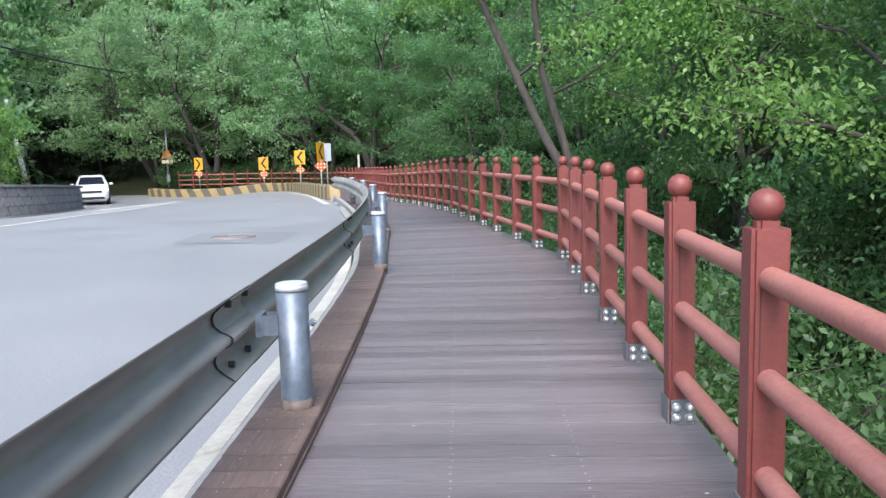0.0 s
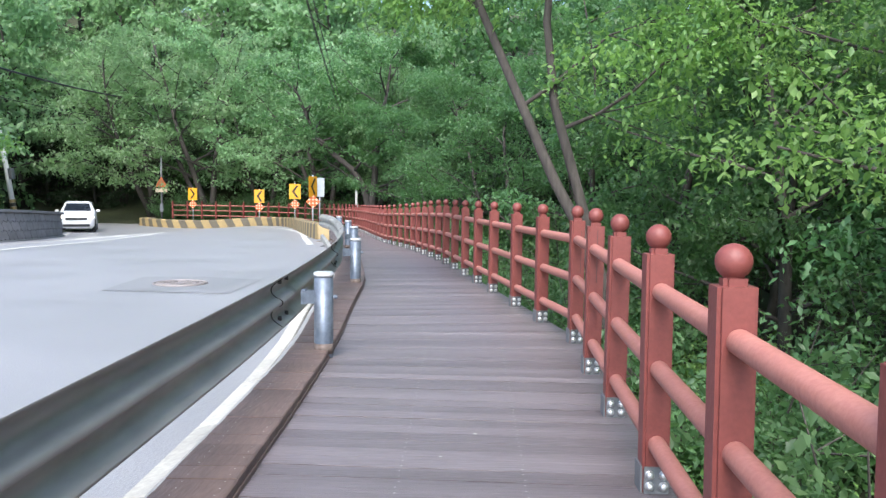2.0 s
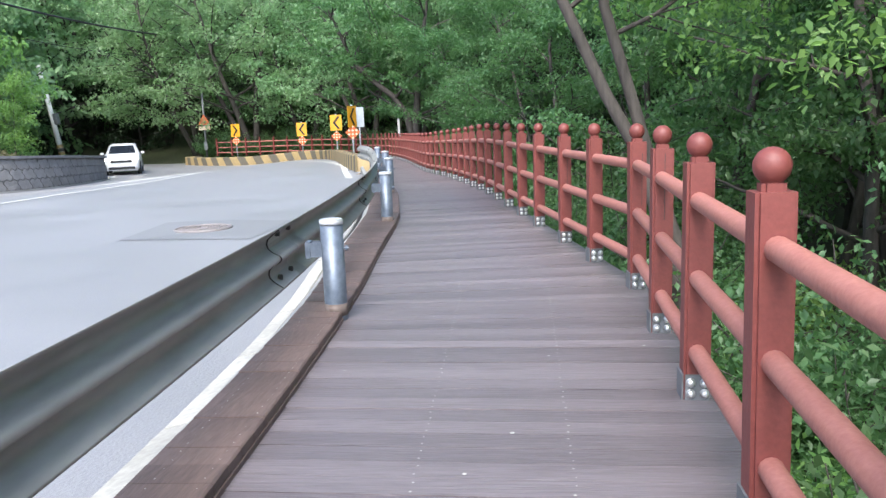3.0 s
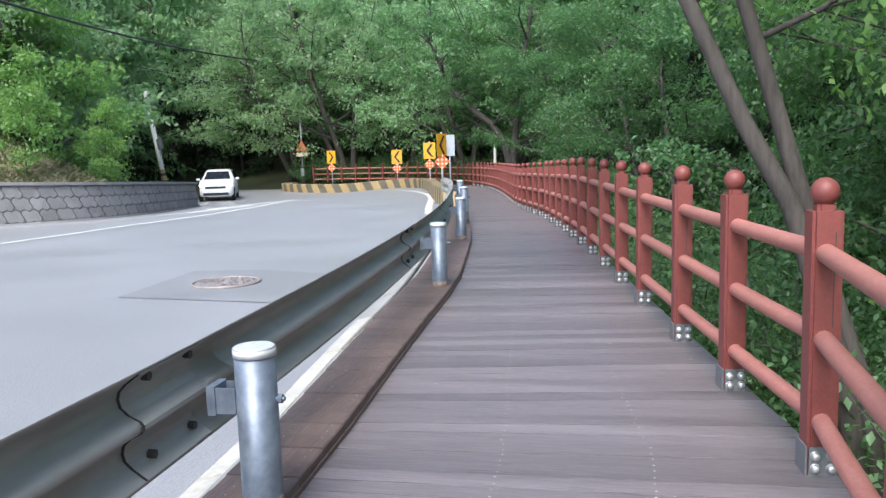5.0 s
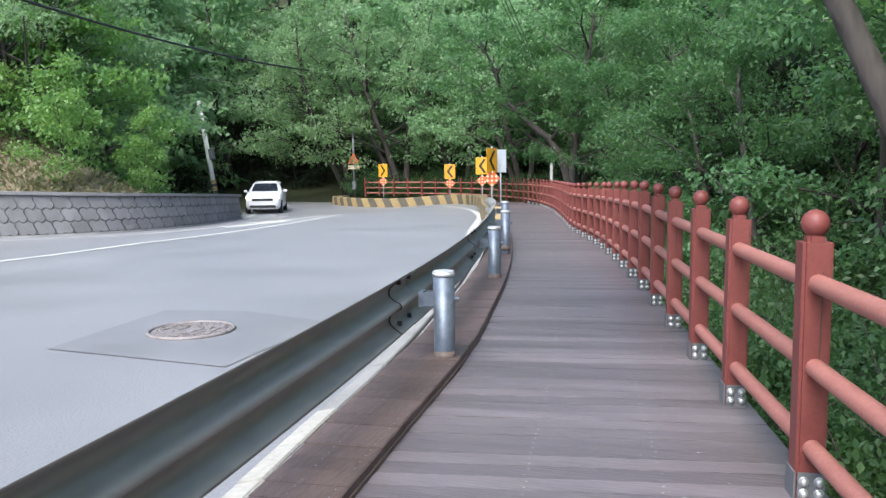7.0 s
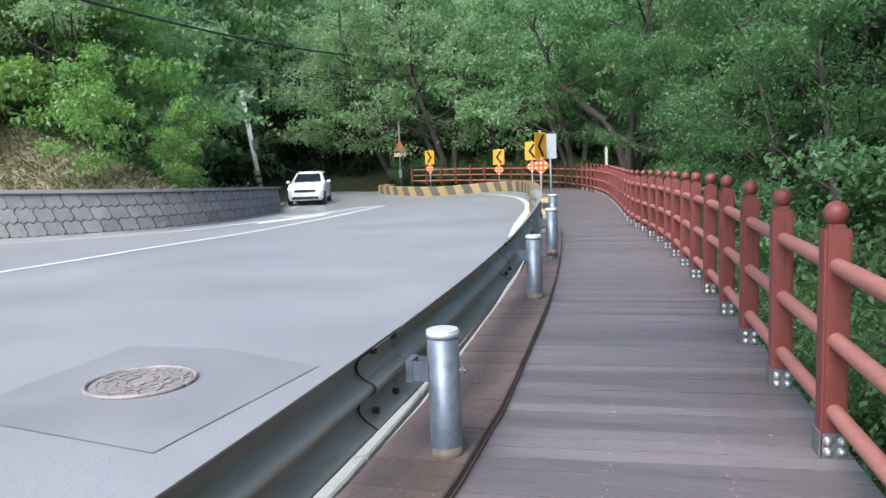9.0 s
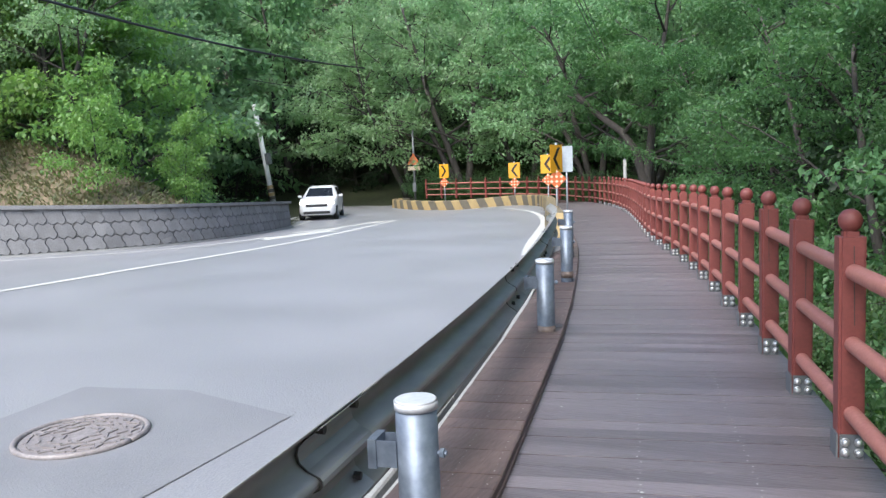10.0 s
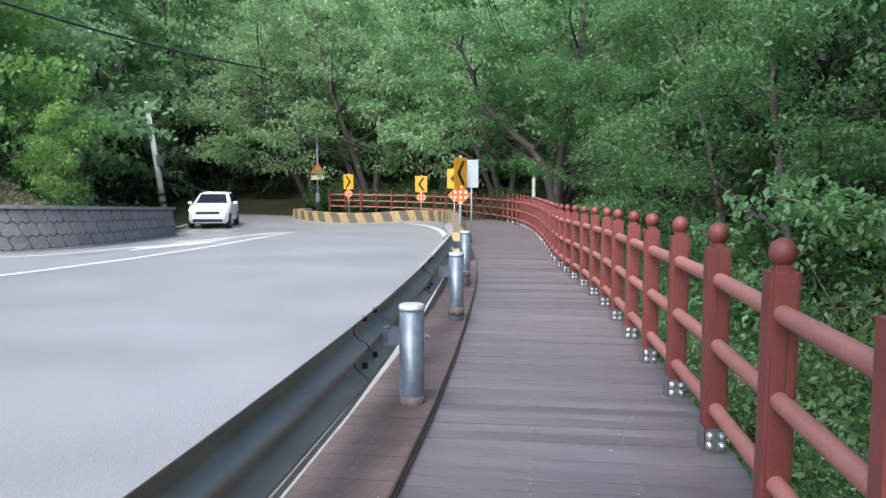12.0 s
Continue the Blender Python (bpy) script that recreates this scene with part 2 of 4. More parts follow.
def loft(bm, pts, profile, z=lambda x, y: 0.0, close=True, index=0):
    """Sweeps a profile of (offset to the right, height) along a plan line."""
    rings = []
    for i, p in enumerate(pts):
        a, b = pts[max(i - 1, 0)], pts[min(i + 1, len(pts) - 1)]
        d = Vector((b[0] - a[0], b[1] - a[1])).normalized()
        rings.append([bm.verts.new((p[0] + d.y * o, p[1] - d.x * o, h + z(p[0], p[1]))) for o, h in profile])
    n = len(profile)
    for r, s in zip(rings, rings[1:]):
        for k in range(n if close else n - 1):
            f = bm.faces.new((r[k], s[k], s[(k + 1) % n], r[(k + 1) % n]))
            f.material_index = index
    if close:
        bm.faces.new(rings[0])
        bm.faces.new(rings[-1][::-1])
    return bm


# ---- plan ----
FENCE = [(1.13, -3.4), (1.545, 8.12), (0.283, 15.25), (-0.12, 17.5), (-0.83, 21.2), (-1.85, 25.1), (-2.95, 30.6), (-4.15, 35.9), (-5.7, 40.8), (-7.5, 44.8), (-9.7, 47.8), (-12.4, 49.9), (-16.0, 51.0), (-18.6, 51.4)]
EDGE = [(-0.17, -3.4), (-0.19, 2.2), (-0.25, 5.2), (-0.35, 7.7), (-0.55, 10.0), (-0.69, 12.1), (-0.93, 13.7), (-1.26, 15.8), (-2.1, 19.9), (-3.08, 24.2), (-4.45, 29.1), (-6.39, 35.5), (-7.7, 40.2), (-9.47, 43.5)]
GUARD = [(-0.26, -5.8), (-0.28, -1.43), (-0.33, 2.98), (-0.397, 7.37), (-0.79, 11.75), (-1.335, 15.37), (-1.89, 18.35), (-2.55, 21.2)]
BEAM = [(-0.47, -6.2), (-0.5, -1.43), (-0.535, 2.97), (-0.63, 7.35), (-0.985, 11.7), (-1.535, 15.45), (-2.16, 18.6), (-2.66, 20.9), (-3.0, 22.2), (-3.4, 23.3)]
BARRIER = rounded([(-3.85, 25.0), (-4.4, 26.8), (-5.3, 29.8), (-7.2, 37.1), (-9.2, 43.6), (-11.4, 45.7), (-14.0, 46.4), (-17.0, 47.2), (-19.6, 49.6), (-20.1, 50.6), (-19.4, 51.8)], 2)
WALL = rounded([(-46.0, 11.5), (-31.5, 19.3), (-20.3, 23.9), (-16.4, 26.6), (-15.6, 29.7), (-16.2, 33.5), (-17.0, 35.6)], 2)
VERGE = WALL + [(-19.6, 40.4), (-22.2, 46.0), (-26.0, 53.0), (-33.0, 64.0)]
SINK_D = [6.0, 11.7, 16.1, 21.2, 26.5, 33.4, 37.0]
SINK_K = [0.0, 0.108, 0.195, 0.245, 0.29, 0.34, 0.37]
FALL_D = [14.0, 16.9, 20.6, 24.6, 29.0, 33.6, 36.5]
FALL_K = [1.0, 1.054, 1.108, 1.162, 1.216, 1.297, 1.35]


def fall(x, y):
    """How far the road runs downhill, as it leaves the straight."""
    return float(np.interp(math.hypot(x - 0.35, y - 9.5), FALL_D, FALL_K)) - 1.0


def road_z(x, y):
    """The road falls along its length and is banked towards the inside of the bend."""
    t = max(0.0, min(1.0, (-9.8 - x) / 5.5))
    return -0.12 - 1.45 * fall(x, y) - 0.3 * t * t * (3 - 2 * t)


def deck_z(x, y):
    return -1.376 * float(np.interp(math.hypot(x - 0.35, y - 9.5), SINK_D, SINK_K)) * (y > 9.5)


def fence_x(y):
    return x_at(FENCE[:10], y)


def beyond(x, y):
    """Distance from the road's far edge, positive on the hill's side."""
    best, side = 1e9, 1
    for (x0, y0), (x1, y1) in zip(VERGE, VERGE[1:]):
        dx, dy = x1 - x0, y1 - y0
        t = max(0.0, min(1.0, ((x - x0) * dx + (y - y0) * dy) / (dx * dx + dy * dy)))
        d = math.hypot(x - x0 - t * dx, y - y0 - t * dy)
        if d < best:
            best, side = d, 1 if dx * (y - y0) - dy * (x - x0) > 0 else -1
    return best * side


def ground_z(x, y):
    """Height of the earth: falls away beside the boardwalk, rises behind the wall and in the far wood."""
    z = road_z(x, y) - 0.33
    fx = fence_x(max(-3.4, min(y, 43.0)))
    r = x - fx
    if y < 46 and r > -2.0:
        t = min(max((r + 1.2) / 3.2, 0), 1)
        z -= 1.5 * t * t * (3 - 2 * t)
        z += 0.26 * max(0, r - 9)
    if y > 51:
        z += 0.2 * (y - 51) + 0.35 * max(0, y - 62)
    if x < -15.0:
        left = beyond(x, y)
        t = min(max((y - 30.0) / 5.0, 0), 1)
        if left > 0.25:
            z += (1.0 * (1 - t)) * min(left / 0.5, 1)
            left = max(0.0, left - 0.4 - 5.0 * t)
            z += 0.42 * min(left, 15) + 0.3 * max(0, left - 15)
    return z + 0.18 * noise.noise(Vector((x * 0.35, y * 0.35, 0)))


# ---- ground, road ----
def earth():
    xs = [-900, -500, -250, -140, -90] + [-70 + 1.5 * i for i in range(27)] + [-30 + 0.6 * i for i in range(30)] + [-12 + 1.5 * i for i in range(42)] + [52, 60, 75, 100, 150, 300, 600, 900]
    ys = [-900, -400, -150, -70, -40, -25, -15] + [-10 + 1.25 * i for i in range(20)] + [15 + 0.6 * i for i in range(40)] + [39 + 1.25 * i for i in range(31)] + [80, 90, 105, 130, 180, 300, 500, 900]
    bm = bmesh.new()
    grid = [[bm.verts.new((x, y, min(ground_z(x, y), 28) - (0.3 if x < fence_x(max(-3.4, min(y, 43))) and beyond(x, y) < 0.1 and y < 47 else 0))) for x in xs] for y in ys]
    for j in range(len(ys) - 1):
        for i in range(len(xs) - 1):
            f = bm.faces.new((grid[j][i], grid[j][i + 1], grid[j + 1][i + 1], grid[j + 1][i]))
            f.smooth = True
            c = f.calc_center_median()
            f.material_index = 1 if (-60 < c.x < -15 and c.y < 37 and c.z > -0.1 and c.z < 4.2) else 0
    tagged(part("ground", bm, [SOIL, DRYSLOPE]), "leafy forest floor falling away beside the boardwalk", "ground", kind="structure")


earth()


def inside(x, y, poly):
    odd = False
    for (x0, y0), (x1, y1) in zip(poly, poly[1:] + poly[:1]):
        if (y0 > y) != (y1 > y) and x < x0 + (y - y0) * (x1 - x0) / (y1 - y0):
            odd = not odd
    return odd


def road():
    """A sheet that follows the fall of the road and runs on a little under kerbs and boards."""
    right = [(-0.6, -60), (-0.6, 8), (-1.05, 12), (-1.65, 15.8), (-2.5, 20), (-3.55, 24.2), (-4.9, 29),
             (-6.9, 36), (-8.9, 43.5), (-11, 46.8), (-14, 47.2), (-16.8, 48.2), (-20, 51.5), (-24, 60), (-30, 70)]
    left = [(-90, -60), (-90, 5), (-46.5, 11.9), (-31.7, 19.8), (-20.5, 24.4), (-16.7, 26.9), (-15.9, 29.8), (-16.5, 33.6), (-17.3, 35.6), (-19.9, 40.4), (-22.6, 46), (-26.4, 53), (-33.4, 64)]
    poly = right + left[::-1]
    bm = bmesh.new()
    verts = {}

    def vert(i, j):
        if (i, j) not in verts:
            verts[i, j] = bm.verts.new((i * 0.5, j * 0.5, road_z(i * 0.5, j * 0.5)))
        return verts[i, j]
    for j in range(-16, 140):
        for i in range(-100, 1):
            if inside(i * 0.5 + 0.25, j * 0.5 + 0.25, poly):
                bm.faces.new((vert(i, j), vert(i + 1, j), vert(i + 1, j + 1), vert(i, j + 1))).smooth = True
    for x0, x1, y0, y1 in ((-90, -0.5, -60, -8), (-90, -50, -8, 5)):
        bm.faces.new([bm.verts.new((x, y, -0.12 if x > -60 else -1.0)) for x, y in ((x0, y0), (x1, y0), (x1, y1), (x0, y1))])
    return tagged(part("road", bm, ASPHALT), "pale worn grey asphalt road bending to the left", "road", kind="structure")


road()


def strip(name, pts, w, mat, label, th=0.004, cat="road marking"):
    fine = []
    for a, b in zip(pts, pts[1:]):
        n = max(1, int(math.hypot(b[0] - a[0], b[1] - a[1]) / 0.5))
        fine += [(a[0] + (b[0] - a[0]) * i / n, a[1] + (b[1] - a[1]) * i / n) for i in range(n)]
    fine.append(pts[-1])
    bm = bmesh.new()
    loft(bm, fine, [(-w / 2, th), (w / 2, th), (w / 2, 0), (-w / 2, 0)], lambda x, y: road_z(x, y) + 0.004)
    return tagged(part(name, bm, mat), label, cat)


CENTRE = rounded([(-14.0, 5.0), (-10.8, 12.0), (-9.6, 17.2), (-9.46, 21.3), (-9.97, 26.7), (-11.4, 32.2), (-12.6, 35.8), (-13.4, 37.4), (-14.7, 37.4)], 2)
strip("centre_line", CENTRE, 0.18, WHITELINE, "worn white solid line along the road")
strip("edge_line", rounded([(-36.0, 15.6), (-20.3, 22.9), (-16.6, 25.0), (-14.6, 27.4), (-14.2, 30.0)], 2), 0.14, WHITELINE, "worn white line beside the block wall")
strip("edge_line", rounded([(-3.35, 21.6), (-4.15, 24.8), (-5.65, 31.4), (-7.7, 37.2), (-10.3, 41.7), (-12.4, 43.8)], 3), 0.18, WHITELINE, "worn white edge line along the striped kerb")
for a, b, w in (((-12.4, 27.2), (-11.4, 29.2), 0.34), ((-13.5, 28.8), (-12.4, 31.3), 0.34), ((-14.5, 31.8), (-13.4, 33.5), 0.3), ((-13.9, 33.8), (-13.6, 34.8), 0.24), ((-14.0, 35.4), (-13.5, 36.4), 0.24)):
    strip("lane_mark", [a, b], w, WHITELINE, "worn white painted dash on the road")
strip("lane_mark", [(-21.2, 41.6), (-19.6, 42.0), (-20.3, 43.6), (-21.8, 43.2), (-21.2, 41.6)], 0.18, WHITELINE, "small white painted rectangle on the road")
strip("far_line", rounded([(-17.9, 37.5), (-20.4, 42.6), (-22.4, 47.6), (-25.6, 53.6)], 2), 0.16, WHITELINE, "faded white line along the far road edge")


def patch_and_cover():
    bm = bmesh.new()
    vs = [bm.verts.new((x, y, -0.114)) for x, y in ((-4.35, 13.62), (-3.5, 13.75), (-2.45, 13.45), (-2.45, 11.75), (-4.2, 11.9))]
    f = bm.faces.new(vs)
    if f.normal.z < 0:
        f.normal_flip()
    tagged(part("asphalt_patch", bm, PATCH), "darker square asphalt patch round the manhole", "road patch", kind="structure")
    c = thing("manhole_cover", pose(-3.46, 12.78, -0.114), "rusty round cast-iron manhole cover in the road", "manhole cover")
    bm = bmesh.new()
    rod(bm, (0, 0, 0), (0, 0, 0.012), 0.335, n=40)
    part("plate", bm, IRON, c)
    bm = bmesh.new()
    tube(bm, [(0.365 * math.cos(t), 0.365 * math.sin(t), 0.008) for t in (2 * math.pi * k / 40 for k in range(41))], [0.018] * 41, 6)
    part("ring", bm, IRON, c)
    rng = random.Random(4)
    ridge = bmesh.new()
    box(ridge, -0.035, 0.035, -0.009, 0.009, 0.012, 0.02)
    me = bm_mesh("ridge", ridge, IRON)
    for r, n in ((0.1, 8), (0.17, 14), (0.235, 20), (0.295, 26)):
        for k in range(n):
            t = 2 * math.pi * (k + rng.random() * 0.3) / n
            o = part("ridge", me, None, c)
            o.matrix_local = pose(r * math.cos(t), r * math.sin(t), 0, 0, 0, math.degrees(t) + 90 + rng.uniform(-50, 50))


patch_and_cover()


# ---- guardrail ----
def guardrail():
    g = thing("guardrail", pose(0, 0, 0.032), "galvanised steel W-beam guardrail between road and boardwalk", "guardrail")
    prof = [(0.022, 0.592), (0.016, 0.58), (-0.03, 0.548), (-0.056, 0.522), (-0.062, 0.498), (-0.056, 0.472), (-0.03, 0.448), (0.008, 0.43), (0.018, 0.418), (0.018, 0.402), (0.008, 0.39), (-0.03, 0.372), (-0.056, 0.348), (-0.062, 0.322), (-0.056, 0.298), (-0.03, 0.272), (0.016, 0.24), (0.022, 0.228)]
    out = [(o, h) for o, h in prof] + [(o - 0.004, h) for o, h in prof[::-1]]
    smooth = rounded(BEAM, 3)
    total = line_length(smooth)
    cuts = [0]
    marks = [p[1] + 0.28 for p in GUARD[1:]]
    step = 0.1
    s = 0
    while s < total - 0.05:
        p, d = line_at(smooth, s)
        if marks and p.y >= marks[0]:
            cuts.append(s)
            marks.pop(0)
        s += step
    cuts.append(total)
    for i, (a, b) in enumerate(zip(cuts, cuts[1:])):
        n = max(4, int((b + 0.3 - a) / 0.25))
        pts = [tuple(line_at(smooth, min(a - (0.3 if i else 0) + (b - a + (0.3 if i else 0)) * k / n, total - 1e-4))[0]) for k in range(n + 1)]
        lift = 0.0035 if i % 2 else 0.0
        bm = bmesh.new()
        loft(bm, pts, [(o - lift, h) for o, h in out])
        ob = part("beam", bm, BEAMSTEEL, g)
        for f in ob.data.polygons:
            f.use_smooth = True
    # backing plates with dark ends, one behind every post
    backing = bmesh.new()
    loft(backing, [(0, -0.3), (0, -0.15), (0, 0.0), (0, 0.13)], [(o + 0.006, h) for o, h in prof[1:-1]] + [(o + 0.001, h) for o, h in prof[-2:0:-1]])
    bmesh.ops.recalc_face_normals(backing, faces=backing.faces[:])
    backing = bm_mesh("backing_plate", backing, BEAMSTEEL)
    rim = bmesh.new()
    loft(rim, [(0, -0.305), (0, -0.3)], [(o + 0.008, h) for o, h in prof[1:-1]] + [(o, h) for o, h in prof[-2:0:-1]])
    bmesh.ops.recalc_face_normals(rim, faces=rim.faces[:])
    rim = bm_mesh("rim", rim, DARKEDGE)
    post = bmesh.new()
    rod(post, (0, 0, -0.5), (0, 0, 0.575), 0.07, n=28)
    post = bm_mesh("post", post, STEEL)
    cap = bmesh.new()
    rod(cap, (0, 0, 0.565), (0, 0, 0.592), 0.0735, n=28)
    rod(cap, (0, 0, 0.592), (0, 0, 0.598), 0.0735, 0.066, n=28)
    cap = bm_mesh("cap", cap, CAPSTEEL)
    foot = bmesh.new()
    rod(foot, (0, 0, 0.0), (0, 0, 0.075), 0.0715, 0.0708, n=28)
    foot = bm_mesh("rusty_foot", foot, IRONRUST)
    bracket = bmesh.new()
    box(bracket, -0.13, -0.06, -0.045, -0.039, 0.37, 0.46)
    box(bracket, -0.13, -0.06, 0.039, 0.045, 0.37, 0.46)
    box(bracket, -0.16, -0.13, -0.05, 0.05, 0.365, 0.465)
    bracket = bm_mesh("bracket", bracket, STEEL)
    bolt = bmesh.new()
    rod(bolt, (0.06, 0, 0.415), (0.1, 0, 0.415), 0.009, n=8)
    rod(bolt, (0.078, 0, 0.415), (0.092, 0, 0.415), 0.017, n=6)
    bolt = bm_mesh("bolt", bolt, STEEL)
    nut = bmesh.new()
    rod(nut, (-0.175, 0, 0), (-0.15, 0, 0), 0.016, n=6)
    nut = bm_mesh("nut", nut, BLACK)
    for i, (x, y) in enumerate(GUARD):
        a, b = GUARD[max(i - 1, 0)], GUARD[min(i + 1, len(GUARD) - 1)]
        o = part("post", post, None, g)
        o.matrix_local = pose(x, y, 0, 0, 0, -math.degrees(math.atan2(b[0] - a[0], b[1] - a[1])))
        part("cap", cap, None, o)
        back = part("backing_plate", backing, None, o)
        back.matrix_local = pose(x_at(smooth, y) - x + 0.001, 0, 0)
        part("rim", rim, None, back)
        part("bracket", bracket, None, o)
        part("rusty_foot", foot, None, o)
        part("bolt", bolt, None, o)
        for yy, zz in ((0.07, 0.545), (0.07, 0.285), (-0.2, 0.545), (-0.2, 0.285)):
            part("nut", nut, None, o).matrix_local = pose(x_at(smooth, y) - x + 0.145, yy, zz)


guardrail()


# ---- kerbs ----
def timber_width(y):
    return 0.3 + 0.13 * max(0.0, min(1.0, (y - 7.5) / 4.0))


def white_kerb():
    k = thing("white_kerb", pose(0, 0, 0), "worn white-painted kerb stones beside the guardrail", "kerb", kind="structure")
    line = rounded([(x - timber_width(y) - 0.165 - 0.05 * max(0, min(1, (y - 8) / 4)), y) for x, y in EDGE[:9]], 1)
    total = line_length(line)
    s, rng = 0.0, random.Random(8)
    while s < total - 1.1:
        n = 4
        pts = [tuple(line_at(line, s + 1.0 * i / n)[0]) for i in range(n + 1)]
        dz = rng.uniform(-0.004, 0.004)
        bm = bmesh.new()
        loft(bm, pts, [(-0.055, -0.065 + dz), (-0.045, -0.055 + dz), (0.065, -0.03 + dz), (0.075, -0.04 + dz), (0.075, -0.3), (-0.055, -0.3)])
        part("kerb_stone", bm, KERBWHITE if pts[0][1] < 10.3 else CONCRETE, k)
        s += 1.018
    bm = bmesh.new()
    loft(bm, rounded([(x - timber_width(y) - 0.045, y) for x, y in EDGE[:10]], 1), [(-0.03, -0.005), (0.04, 0.025), (0.04, -0.4), (-0.03, -0.4)])
    part("concrete_strip", bm, CONCRETE, k, "grey concrete strip behind the kerb")


white_kerb()


def timber_edge():
    t = thing("timber_edge", pose(0, 0, 0), "raised brown timber edging along the boardwalk", "timber edging")
    line = rounded(EDGE[:12], 1)
    total = line_length(line)
    s, rng = 0.0, random.Random(3)
    while s < total - 0.5:
        w = 0.145
        pts = [tuple(line_at(line, min(s + w * i, total - 0.01))[0]) for i in (0, 0.97)]
        dz = rng.uniform(-0.003, 0.003)
        bm = bmesh.new()
        tw = timber_width(pts[0][1])
        loft(bm, pts, [(-tw, 0.062 + dz), (-0.02, 0.062 + dz), (-0.012, 0.056 + dz), (-0.012, 0.02), (-tw, 0.02)], deck_z)
        part("plank", bm, TIMBER, t)
        s += w
    bm = bmesh.new()
    loft(bm, line, [(-0.265, 0.02), (-0.005, 0.02), (-0.005, -0.06), (-0.265, -0.06)], deck_z)
    part("bearer", bm, TIMBER, t)
    nails, s = bmesh.new(), 3.0
    while s < 22:
        p, d = line_at(line, s)
        for o in (0.05, 0.22):
            bmesh.ops.create_circle(nails, cap_ends=True, segments=6, radius=rng.uniform(0.002, 0.0038), matrix=Matrix.Translation((p.x - d.y * o, p.y + d.x * o, deck_z(p.x, p.y) + 0.068)))
        s += 0.0725
    k = part("nail_heads", nails, WHITELINE, t, "pale nail heads")
    k["kind"] = "stuff"


def striped_kerb():
    k = thing("striped_kerb", pose(0, 0, 0), "low concrete road kerb with black and yellow slanted stripes", "kerb")
    total = line_length(BARRIER)
    prof = [(-0.0, 0), (0.04, 0.44), (0.09, 0.48), (0.34, 0.48), (0.39, 0.44), (0.41, -0.4), (0.0, -0.4)]
    s, i, n = 0.0, 0, 0.52
    slant = 0.3
    while s < total - 1.0:
        bm = bmesh.new()
        rings = []
        for t in (0, 1):
            ring = []
            for o, h in prof:
                p, d = line_at(BARRIER, max(0, min(s + n * t * 0.995 + slant * max(h, 0) / 0.48, total - 0.01)))
                ring.append(bm.verts.new((p.x + d.y * o, p.y - d.x * o, road_z(p.x, p.y) + h)))
            rings.append(ring)
        m = len(prof)
        for j in range(m):
            bm.faces.new((rings[0][j], rings[1][j], rings[1][(j + 1) % m], rings[0][(j + 1) % m]))
        bm.faces.new(rings[0])
        bm.faces.new(rings[1][::-1])
        bmesh.ops.recalc_face_normals(bm, faces=bm.faces[:])
        part("stripe", bm, (YELLOW, STRIPEDARK)[i % 2], k)
        s += n
        i += 1


striped_kerb()


